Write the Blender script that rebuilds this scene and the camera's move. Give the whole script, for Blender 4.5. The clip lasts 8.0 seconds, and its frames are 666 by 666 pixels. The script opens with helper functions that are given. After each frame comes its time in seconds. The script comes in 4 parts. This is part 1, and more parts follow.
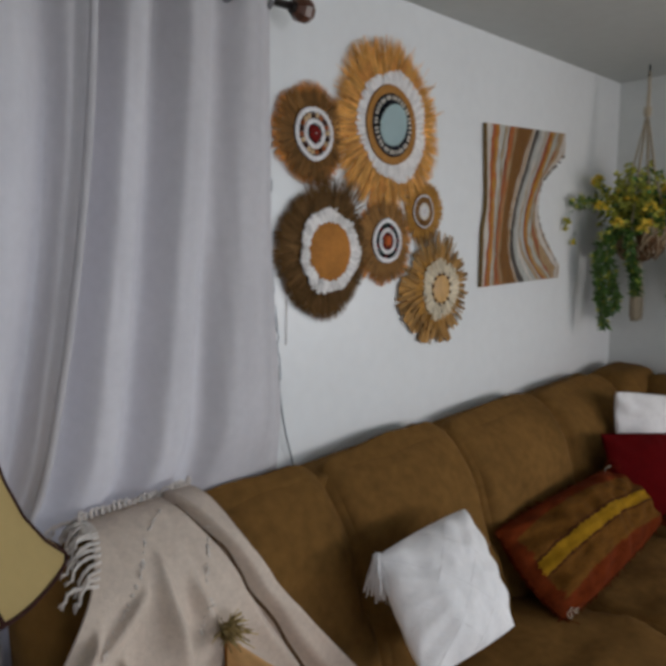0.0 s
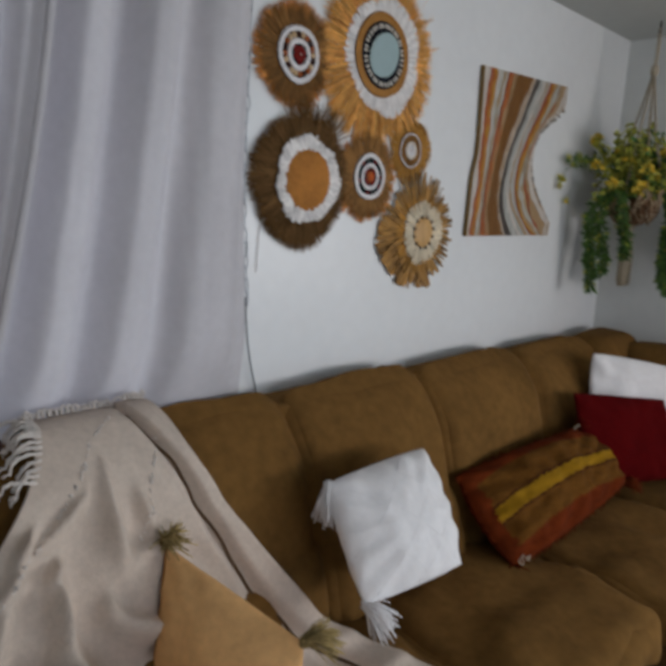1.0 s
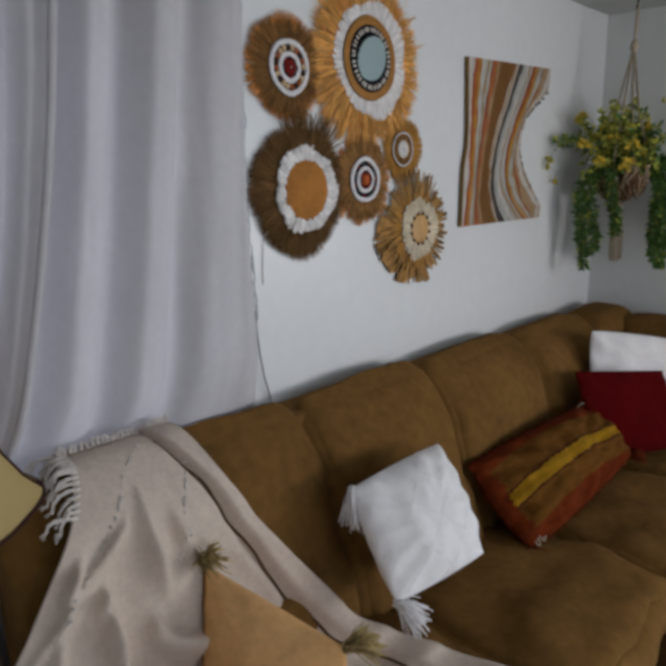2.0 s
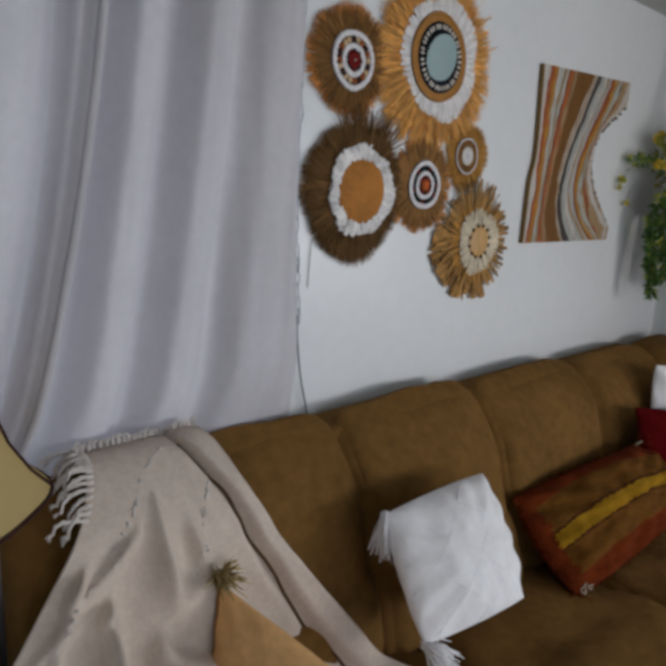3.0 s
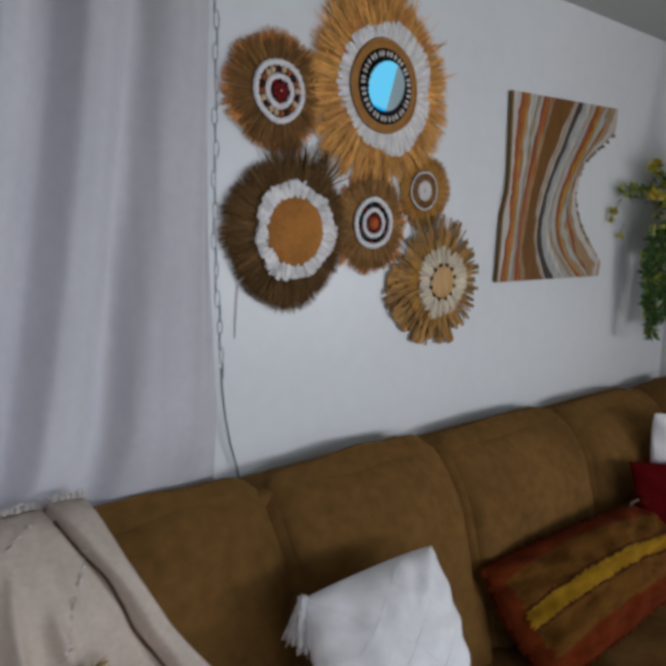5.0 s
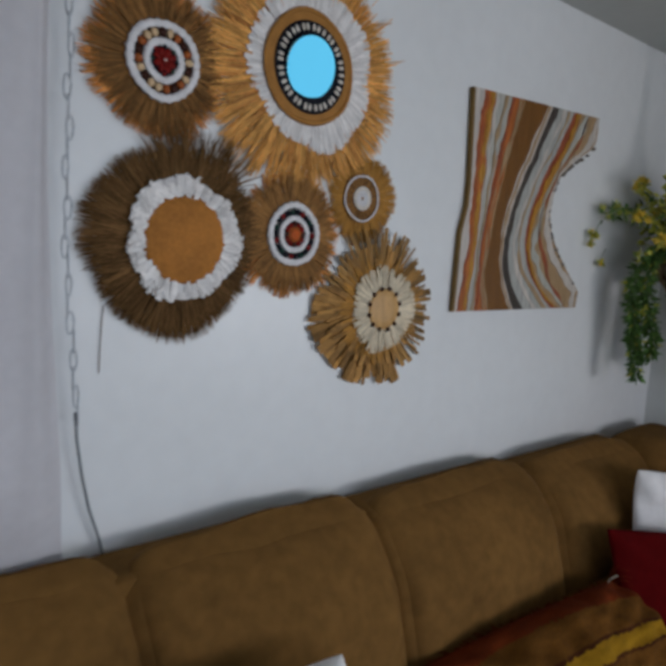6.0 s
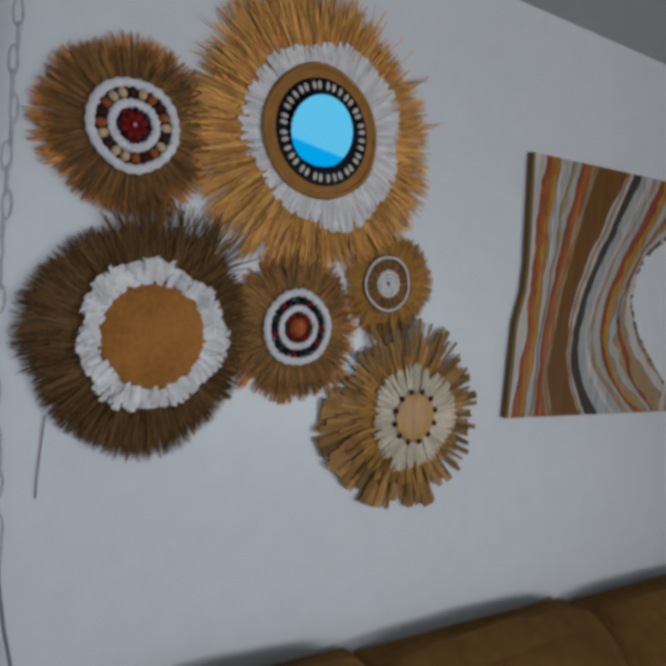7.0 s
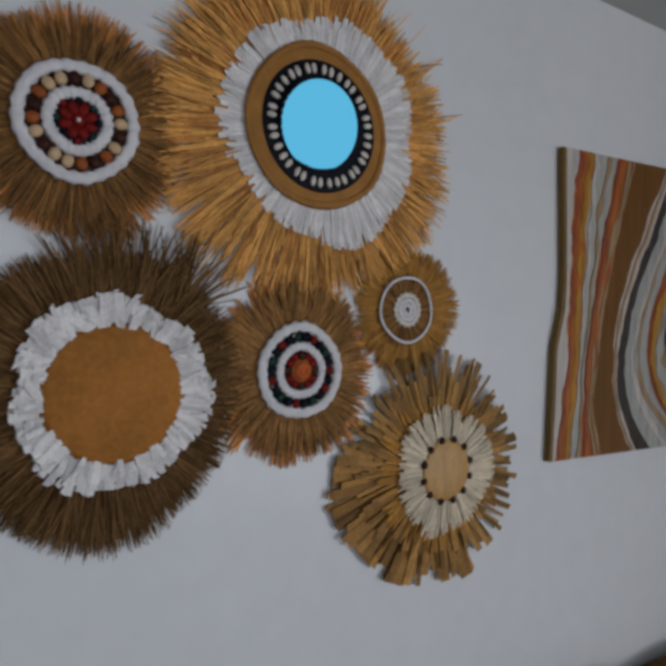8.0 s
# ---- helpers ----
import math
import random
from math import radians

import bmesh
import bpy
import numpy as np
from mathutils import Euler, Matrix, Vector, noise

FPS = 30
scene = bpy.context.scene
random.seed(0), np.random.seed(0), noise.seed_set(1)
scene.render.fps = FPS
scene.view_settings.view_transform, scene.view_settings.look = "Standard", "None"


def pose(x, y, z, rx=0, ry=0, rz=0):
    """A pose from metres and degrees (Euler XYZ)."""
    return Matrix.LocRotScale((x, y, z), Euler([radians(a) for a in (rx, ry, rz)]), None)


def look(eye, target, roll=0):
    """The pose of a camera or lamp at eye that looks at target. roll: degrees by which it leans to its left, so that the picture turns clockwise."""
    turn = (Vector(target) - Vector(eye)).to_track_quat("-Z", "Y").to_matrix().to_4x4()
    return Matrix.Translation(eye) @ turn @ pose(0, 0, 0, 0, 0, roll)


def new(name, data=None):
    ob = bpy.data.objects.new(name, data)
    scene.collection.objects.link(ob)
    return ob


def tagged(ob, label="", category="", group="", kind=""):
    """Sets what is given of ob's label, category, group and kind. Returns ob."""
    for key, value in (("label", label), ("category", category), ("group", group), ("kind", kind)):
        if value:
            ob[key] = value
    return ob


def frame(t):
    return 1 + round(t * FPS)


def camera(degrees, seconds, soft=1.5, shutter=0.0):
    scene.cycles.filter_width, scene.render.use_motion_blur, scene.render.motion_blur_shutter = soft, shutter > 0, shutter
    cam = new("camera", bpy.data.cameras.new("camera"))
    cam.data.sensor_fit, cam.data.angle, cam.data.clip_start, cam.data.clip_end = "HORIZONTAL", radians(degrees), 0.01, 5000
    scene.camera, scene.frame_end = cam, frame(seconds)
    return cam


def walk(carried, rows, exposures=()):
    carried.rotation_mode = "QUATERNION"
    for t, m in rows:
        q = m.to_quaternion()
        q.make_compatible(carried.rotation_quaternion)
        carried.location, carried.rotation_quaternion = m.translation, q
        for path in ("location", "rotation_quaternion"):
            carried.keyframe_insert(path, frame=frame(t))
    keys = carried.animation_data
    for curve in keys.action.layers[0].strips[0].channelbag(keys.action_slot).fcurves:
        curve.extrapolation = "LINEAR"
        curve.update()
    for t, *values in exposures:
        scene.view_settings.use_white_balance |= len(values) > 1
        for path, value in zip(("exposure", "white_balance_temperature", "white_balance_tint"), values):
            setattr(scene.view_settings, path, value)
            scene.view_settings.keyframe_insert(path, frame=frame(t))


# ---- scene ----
cam = camera(54.1, 8.0, soft=4.2, shutter=0.4)
PATH = [
    (0, (-1.318, -1.385, 1.647), (0.088, 0.007, 1.35), -1.1),
    (0.5, (-1.282, -1.397, 1.606), (0.053, 0.056, 1.278), 2.0),
    (1, (-1.251, -1.441, 1.556), (0.143, -0.066, 1.148), 3.0),
    (1.2, (-1.254, -1.44, 1.56), (0.197, -0.142, 1.101), 1.4),
    (2.3, (-1.316, -1.388, 1.657), (0.075, -0.025, 1.202), -1.8),
    (2.5, (-1.265, -1.363, 1.629), (0.06, 0.084, 1.242), 0.5),
    (3, (-1.227, -1.339, 1.611), (0.085, 0.105, 1.171), 2.5),
    (3.5, (-1.292, -1.391, 1.568), (-0.113, 0.158, 1.111), 2.3),
    (3.8, (-1.265, -1.435, 1.557), (0.031, -0.022, 0.989), 0.8),
    (4, (-1.231, -1.435, 1.601), (0.137, -0.075, 1.074), -0.6),
    (4.2, (-1.206, -1.415, 1.632), (0.142, -0.012, 1.168), -3.6),
    (5.3, (-0.81, -1.35, 1.632), (0.403, 0.204, 1.296), 2.7),
    (5.5, (-0.759, -1.316, 1.642), (0.456, 0.233, 1.293), 2.5),
    (6, (-0.552, -1.221, 1.603), (0.716, 0.303, 1.339), 3.0),
    (6.5, (-0.392, -1.14, 1.666), (0.742, 0.489, 1.422), 2.7),
    (7, (-0.264, -1.08, 1.669), (0.792, 0.616, 1.586), 4.0),
    (7.5, (-0.208, -0.951, 1.681), (0.831, 0.758, 1.645), 0.9),
    (8, (-0.164, -0.853, 1.687), (0.921, 0.827, 1.674), 1.3),
]
walk(cam, [(t, look(eye, target, roll)) for t, eye, target, roll in PATH],
     [(0, 0.0, 6500, 17), (1, 0.0, 6380, 17), (4.2, -0.05, 6280, 17), (5.3, -0.12, 6130, 17), (6.8, -0.24, 6030, 16), (8, -0.40, 6130, 18)])

# ---- light ----
world = bpy.data.worlds.new("sky")
scene.world = world
world.use_nodes = True
wn = world.node_tree.nodes
sky = wn.new("ShaderNodeTexSky")
sky.sky_type, sky.sun_disc = "NISHITA", False
sky.sun_elevation, sky.sun_rotation = radians(45), radians(264)
world.node_tree.links.new(sky.outputs[0], wn["Background"].inputs[0])
wn["Background"].inputs[1].default_value = 0.10
sun = new("sun", bpy.data.lights.new("sun", "SUN"))
sun.data.energy, sun.data.angle, sun.data.color = 2.5, radians(0.5), (1.0, 0.95, 0.88)
sun.matrix_world = look((-9.0, -1.0, 9.0), (0, 0, 0))


def area(name, eye, target, wide, high, watts, colour):
    lamp = new(name, bpy.data.lights.new(name, "AREA"))
    lamp.data.shape, lamp.data.size, lamp.data.size_y = "RECTANGLE", wide, high
    lamp.data.energy, lamp.data.color = watts, colour
    lamp.matrix_world = look(eye, target)
    return lamp


# daylight in the windows
area("south_window_daylight", (-0.8, -5.06, 1.67), (-0.6, -2.9, 0.2), 1.9, 1.15, 31, (0.95, 0.965, 1.0))
area("east_pane_daylight", (1.40, -5.06, 1.67), (0.4, -2.9, 0.2), 1.2, 1.15, 5, (0.95, 0.965, 1.0))
area("door_daylight", (2.24, -3.45, 1.22), (0.0, -1.2, 0.95), 2.1, 0.42, 46, (1.0, 0.965, 0.89))
area("window_daylight", (-1.1, 0.16, 1.5), (-1.1, -2.0, 1.4), 1.5, 1.2, 4, (0.88, 0.92, 1.0))


# ---- materials ----
def mat(name, colour, rough=0.8, metal=0.0, dark=0.75, scale=12.0, bump=0.0, bump_scale=80.0, island=0.0, sheen=0.0, stretch=(1, 1, 1), spec=None):
    """A principled material whose colour wanders at two scales; island: how far loose pieces differ from one another."""
    m = bpy.data.materials.new(name)
    m.use_nodes = True
    nt = m.node_tree
    n, l = nt.nodes, nt.links
    b = n["Principled BSDF"]
    b.inputs["Roughness"].default_value, b.inputs["Metallic"].default_value = rough, metal
    b.inputs["Specular IOR Level"].default_value = spec if spec is not None else (0.08 if rough >= 0.85 else 0.22 if rough >= 0.6 else 0.5)
    if sheen:
        b.inputs["Sheen Weight"].default_value, b.inputs["Sheen Roughness"].default_value = sheen, 0.5
    tc = n.new("ShaderNodeTexCoord")
    mp = n.new("ShaderNodeMapping")
    mp.inputs["Scale"].default_value = stretch
    l.new(tc.outputs["Object"], mp.inputs["Vector"])
    big, fine = n.new("ShaderNodeTexNoise"), n.new("ShaderNodeTexNoise")
    big.inputs["Scale"].default_value, fine.inputs["Scale"].default_value = scale, scale * 9
    big.inputs["Detail"].default_value, fine.inputs["Detail"].default_value = 4, 3
    for t in (big, fine):
        l.new(mp.outputs[0], t.inputs["Vector"])
    mixn = n.new("ShaderNodeMath")
    mixn.operation = "MULTIPLY_ADD"
    mixn.inputs[1].default_value = 0.45
    l.new(fine.outputs["Fac"], mixn.inputs[0])
    half = n.new("ShaderNodeMath")
    half.operation = "MULTIPLY"
    half.inputs[1].default_value = 0.55
    l.new(big.outputs["Fac"], half.inputs[0])
    l.new(half.outputs[0], mixn.inputs[2])
    ramp = n.new("ShaderNodeValToRGB")
    ramp.color_ramp.elements[0].position, ramp.color_ramp.elements[1].position = 0.32, 0.68
    lo = tuple(c * dark for c in colour[:3])
    hi = tuple(min(1.0, c * (2 - dark) ** 0.8) for c in colour[:3])
    ramp.color_ramp.elements[0].color, ramp.color_ramp.elements[1].color = (*lo, 1), (*hi, 1)
    l.new(mixn.outputs[0], ramp.inputs[0])
    out = ramp.outputs[0]
    if island:
        geo, hsv, rng = n.new("ShaderNodeNewGeometry"), n.new("ShaderNodeHueSaturation"), n.new("ShaderNodeMapRange")
        rng.inputs["To Min"].default_value, rng.inputs["To Max"].default_value = 1 - island, 1 + island
        l.new(geo.outputs["Random Per Island"], rng.inputs["Value"])
        l.new(rng.outputs[0], hsv.inputs["Value"])
        l.new(out, hsv.inputs["Color"])
        out = hsv.outputs[0]
    l.new(out, b.inputs["Base Color"])
    if bump:
        bt, bn = n.new("ShaderNodeTexNoise"), n.new("ShaderNodeBump")
        bt.inputs["Scale"].default_value, bt.inputs["Detail"].default_value = bump_scale, 5
        bn.inputs["Strength"].default_value, bn.inputs["Distance"].default_value = bump, 0.004
        l.new(mp.outputs[0], bt.inputs["Vector"])
        l.new(bt.outputs["Fac"], bn.inputs["Height"])
        l.new(bn.outputs[0], b.inputs["Normal"])
    return m


def cloth(name, colour, through_it=0.35):
    """Thin fabric that lets part of the light through."""
    m = mat(name, colour, 0.9, dark=0.93, scale=5, bump=0.12, bump_scale=260)
    n, l = m.node_tree.nodes, m.node_tree.links
    t, mix = n.new("ShaderNodeBsdfTranslucent"), n.new("ShaderNodeMixShader")
    t.inputs[0].default_value = (*colour, 1)
    mix.inputs[0].default_value = through_it
    l.new(n["Principled BSDF"].outputs[0], mix.inputs[1])
    l.new(t.outputs[0], mix.inputs[2])
    l.new(mix.outputs[0], n["Material Output"].inputs[0])
    return m


def glow(name, colour, power):
    m = bpy.data.materials.new(name)
    m.use_nodes = True
    n = m.node_tree.nodes
    e = n.new("ShaderNodeEmission")
    e.inputs[0].default_value, e.inputs[1].default_value = (*colour, 1), power
    m.node_tree.links.new(e.outputs[0], n["Material Output"].inputs[0])
    return m


WALL = mat("wall_paint", (0.76, 0.775, 0.785), 0.36, spec=0.5, dark=0.96, scale=2.2, bump=0.05, bump_scale=60)
SIDE_WALL = mat("side_wall_paint", (0.72, 0.735, 0.72), 0.6, dark=0.95, scale=2.0, bump=0.05, bump_scale=60)
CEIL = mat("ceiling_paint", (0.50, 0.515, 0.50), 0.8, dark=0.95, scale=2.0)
FLOOR = mat("floor_tile", (0.36, 0.33, 0.29), 0.4, dark=0.85, scale=4)
CURTAIN = cloth("curtain_cotton", (0.625, 0.605, 0.625), 0.22)
SUEDE = mat("brown_suede", (0.168, 0.085, 0.023), 0.95, dark=0.68, scale=3.4, bump=0.10, bump_scale=120, spec=0.1)
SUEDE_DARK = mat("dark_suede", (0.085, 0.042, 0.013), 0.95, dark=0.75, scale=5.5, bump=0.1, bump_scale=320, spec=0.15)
WHITE_COTTON = mat("white_cotton", (0.82, 0.80, 0.80), 0.9, dark=0.93, scale=7, bump=0.2, bump_scale=160)
THROW = mat("beige_weave", (0.60, 0.50, 0.42), 0.95, dark=0.86, scale=9, bump=0.35, bump_scale=240)
THROW_HEM = mat("cream_fringe", (0.66, 0.60, 0.55), 0.95, dark=0.8, scale=20, island=0.15)
ORANGE = mat("ochre_cotton", (0.74, 0.42, 0.175), 0.9, dark=0.85, scale=6, bump=0.2, bump_scale=240)
RUST_EDGE_SHADE = mat("rust_piping_and_edge_shade", (0.30, 0.11, 0.02), 0.9, dark=0.7, scale=30)
OLIVE_TASSEL = mat("olive_tassel", (0.36, 0.265, 0.115), 0.95, dark=0.6, scale=40, island=0.5)
RED = mat("dark_red_cotton", (0.085, 0.001, 0.0015), 0.95, dark=0.8, scale=8, bump=0.15, bump_scale=260, spec=0.08)
BLACK = mat("black_fabric", (0.012, 0.012, 0.014), 0.85, dark=0.7, scale=20)
WOVEN_RUST = mat("woven_rust", (0.130, 0.022, 0.004), 0.95, dark=0.55, scale=14, bump=0.5, bump_scale=150, stretch=(1, 3, 3))
WOVEN_OLIVE = mat("woven_olive", (0.125, 0.050, 0.008), 0.95, dark=0.55, scale=14, bump=0.5, bump_scale=150, stretch=(1, 3, 3))
WOVEN_YELLOW = mat("woven_yellow", (0.30, 0.155, 0.008), 0.95, dark=0.7, scale=14, bump=0.5, bump_scale=150, stretch=(1, 3, 3))
WOVEN_DARK = mat("woven_dark", (0.060, 0.018, 0.006), 0.95, dark=0.6, scale=14, bump=0.4, bump_scale=150)
STRAW_GOLD = mat("golden_raffia", (0.72, 0.355, 0.088), 0.65, dark=0.7, scale=18, island=0.38)
STRAW_BROWN = mat("brown_raffia", (0.235, 0.112, 0.032), 0.8, dark=0.6, scale=18, island=0.5)
STRAW_RUST = mat("rust_raffia", (0.56, 0.225, 0.055), 0.7, dark=0.65, scale=18, island=0.45)
STRAW_TAN = mat("tan_raffia", (0.31, 0.150, 0.044), 0.75, dark=0.6, scale=18, island=0.5)
STRAW_DARK = mat("dark_raffia", (0.150, 0.080, 0.030), 0.85, dark=0.6, scale=18, island=0.5)
STRAW_AMBER = mat("amber_raffia", (0.42, 0.20, 0.036), 0.7, dark=0.7, scale=18, island=0.3)
HUSK = mat("dry_husk", (0.29, 0.160, 0.050), 0.65, dark=0.6, scale=22, island=0.5)
HUSK_TAN = mat("tan_husk", (0.36, 0.185, 0.050), 0.65, dark=0.6, scale=22, island=0.45)
CREAM_HUSK = mat("cream_husk", (0.70, 0.60, 0.44), 0.8, dark=0.75, scale=30, island=0.2)
WHITE_RAFFIA = mat("white_raffia", (0.78, 0.75, 0.73), 0.85, dark=0.78, scale=30, island=0.18)
ROPE = mat("white_rope", (0.78, 0.76, 0.77), 0.85, dark=0.85, scale=60, bump=0.5, bump_scale=300)
TAN_WEAVE = mat("tan_weave", (0.38, 0.175, 0.040), 0.7, dark=0.75, scale=40, bump=0.3, bump_scale=200)
RUST_WEAVE = mat("rust_weave", (0.42, 0.165, 0.028), 0.7, dark=0.72, scale=16, bump=0.4, bump_scale=220)
PALE_WOOD = mat("pale_wood", (0.56, 0.32, 0.11), 0.5, dark=0.75, scale=16, stretch=(4, 4, 1))
NAVY = mat("navy_lacquer", (0.006, 0.007, 0.013), 0.5, dark=0.7, scale=20, spec=0.12)
SHELL = mat("cowrie_shell", (0.72, 0.66, 0.58), 0.35, dark=0.8, scale=80)
BEAD_RED = mat("red_bead", (0.19, 0.008, 0.005), 0.5, dark=0.6, scale=60, spec=0.12)
BEAD_GREEN = mat("dark_green_bead", (0.006, 0.040, 0.028), 0.5, dark=0.6, scale=60, spec=0.2)
BEAD_ORANGE = mat("orange_bead", (0.62, 0.13, 0.025), 0.5, dark=0.7, scale=60, spec=0.2)
BEAD_DARK = mat("dark_wood_bead", (0.045, 0.014, 0.008), 0.45, dark=0.7, scale=60, spec=0.15)
BEAD_RUST = mat("rust_wood_bead", (0.34, 0.090, 0.018), 0.45, dark=0.7, scale=60, spec=0.2)
BEAD_TAN = mat("tan_wood_bead", (0.62, 0.43, 0.24), 0.4, dark=0.8, scale=60)
MIRROR = mat("mirror_glass", (0.66, 0.86, 0.91), 0.02, metal=1.0, dark=0.99, scale=3)
BRONZE = mat("dark_bronze", (0.030, 0.024, 0.022), 0.4, metal=0.7, dark=0.7, scale=30)
FINIAL = mat("brown_wood_finial", (0.085, 0.026, 0.010), 0.35, dark=0.6, scale=30)
STEEL = mat("grommet_steel", (0.30, 0.30, 0.32), 0.35, metal=0.9, dark=0.85, scale=40)
PLASTIC = mat("clear_grey_plastic", (0.50, 0.53, 0.56), 0.3, dark=0.85, scale=40)
CORD = mat("grey_cord", (0.20, 0.22, 0.23), 0.7, dark=0.8, scale=60)
SHADE = cloth("lamp_parchment", (0.62, 0.46, 0.20), 0.3)
SHADE_TRIM = mat("shade_trim", (0.040, 0.012, 0.008), 0.8, dark=0.7, scale=60)
LAMP_DARK = mat("lamp_dark_resin", (0.050, 0.052, 0.050), 0.6, dark=0.1, scale=32, bump=1.0, bump_scale=70, stretch=(1, 1, 0.25))
LAMP_WHITE = mat("white_glaze", (0.70, 0.71, 0.72), 0.3, dark=0.92, scale=10)
TABLE_WOOD = mat("dark_table_wood", (0.050, 0.024, 0.014), 0.4, dark=0.6, scale=10, stretch=(1, 8, 1))
BOARD = mat("olive_board_edge", (0.20, 0.12, 0.035), 0.6, dark=0.7, scale=20)
JUTE = mat("macrame_cotton", (0.47, 0.40, 0.30), 0.9, dark=0.75, scale=40, bump=0.5, bump_scale=200)
LEAF = mat("fern_green", (0.075, 0.165, 0.028), 0.55, dark=0.6, scale=18, island=0.55)
LEAF_LIME = mat("lime_leaf", (0.46, 0.46, 0.065), 0.55, dark=0.6, scale=18, island=0.45)
PETAL = mat("yellow_petal", (0.80, 0.58, 0.07), 0.6, dark=0.75, scale=30, island=0.3)
PALE_TWIG = mat("pale_twig", (0.42, 0.31, 0.20), 0.85, dark=0.6, scale=30, island=0.4)
TWIG = mat("dry_twig", (0.16, 0.085, 0.045), 0.85, dark=0.5, scale=30, island=0.4)
RUG_GREEN = mat("sage_rug", (0.20, 0.24, 0.19), 0.95, dark=0.7, scale=12, bump=0.5, bump_scale=160)
RUG_CREAM = mat("cream_rug", (0.52, 0.54, 0.50), 0.95, dark=0.8, scale=12, bump=0.5, bump_scale=160)
FRAME_WHITE = mat("white_frame_paint", (0.76, 0.77, 0.78), 0.4, dark=0.95, scale=6)


# ---- building helpers ----
def link(name, bm, material, smooth=True):
    me = bpy.data.meshes.new(name)
    bm.normal_update()
    bm.to_mesh(me)
    bm.free()
    for m in material if isinstance(material, (list, tuple)) else [material]:
        me.materials.append(m)
    if smooth:
        me.polygons.foreach_set("use_smooth", [True] * len(me.polygons))
    return new(name, me)


def part(name, bm, material, parent, label="", kind="", smooth=True):
    ob = link(name, bm, material, smooth)
    ob.parent = parent
    return tagged(ob, label=label, kind=kind)


def thing(name, at, label, category, group="", kind=""):
    """An Empty at the base of a thing; its parts are built round the origin of the world and moved by no more than this place."""
    ob = new(name)
    ob.empty_display_size = 0.05
    ob.location = at
    return tagged(ob, label, category, group, kind)


def local(bm, at):
    bmesh.ops.translate(bm, verts=bm.verts, vec=-Vector(at))
    return bm


def box(x0, x1, y0, y1, z0, z1, bevel=0.0):
    bm = bmesh.new()
    bmesh.ops.create_cube(bm, size=1)
    for v in bm.verts:
        v.co = Vector((x0 + (v.co.x + 0.5) * (x1 - x0), y0 + (v.co.y + 0.5) * (y1 - y0), z0 + (v.co.z + 0.5) * (z1 - z0)))
    if bevel:
        bmesh.ops.bevel(bm, geom=bm.edges[:], offset=bevel, segments=2, affect="EDGES")
    return bm


def join(*bms):
    out = bms[0]
    for b in bms[1:]:
        me = bpy.data.meshes.new("tmp")
        b.to_mesh(me)
        b.free()
        out.from_mesh(me)
        bpy.data.meshes.remove(me)
    return out


def soft_box(x0, x1, y0, y1, z0, z1, r, cuts=14, puff=0.0, wrinkle=0.0, shape=None, seed=0.0):
    """An upholstered block: round edges of radius r, puffed faces, faint wrinkles; shape moves each point afterwards."""
    bm = bmesh.new()
    bmesh.ops.create_cube(bm, size=2)
    bmesh.ops.subdivide_edges(bm, edges=bm.edges[:], cuts=cuts, use_grid_fill=True)
    c = Vector(((x0 + x1) / 2, (y0 + y1) / 2, (z0 + z1) / 2))
    h = Vector(((x1 - x0) / 2, (y1 - y0) / 2, (z1 - z0) / 2))
    for v in bm.verts:
        # denser towards the edges, so that the rounding is smooth
        q = Vector([math.sin(a * math.pi / 2) for a in v.co])
        p = Vector([q[i] * h[i] for i in range(3)])
        core = Vector([max(-(h[i] - r), min(h[i] - r, p[i])) for i in range(3)])
        d = p - core
        if d.length > 1e-6:
            p = core + d.normalized() * min(r, d.length if d.length < r else r)
        if puff:
            for i in range(3):
                j, k = (i + 1) % 3, (i + 2) % 3
                p[i] += puff * v.co[i] * (max(0, 1 - v.co[j] ** 2) * max(0, 1 - v.co[k] ** 2)) ** 2
        p += c
        if wrinkle:
            p += Vector((0.4, 1, 1)) * wrinkle * (noise.noise(p * 7 + Vector((seed, 0, 0))) + 0.5 * noise.noise(p * 17 + Vector((0, seed, 0))))
        v.co = shape(p) if shape else p
    return bm


def spin_profile(profile, steps=32, at=(0, 0, 0), wave=None):
    """A turned body from rows of (radius, z)."""
    bm = bmesh.new()
    rings = []
    for r, z in profile:
        ring = []
        for i in range(steps):
            a = 2 * math.pi * i / steps
            rr = r * (wave(a, z) if wave else 1)
            ring.append(bm.verts.new((at[0] + rr * math.cos(a), at[1] + rr * math.sin(a), at[2] + z)))
        rings.append(ring)
    for a, b in zip(rings, rings[1:]):
        for i in range(steps):
            bm.faces.new((a[i], a[(i + 1) % steps], b[(i + 1) % steps], b[i]))
    return bm


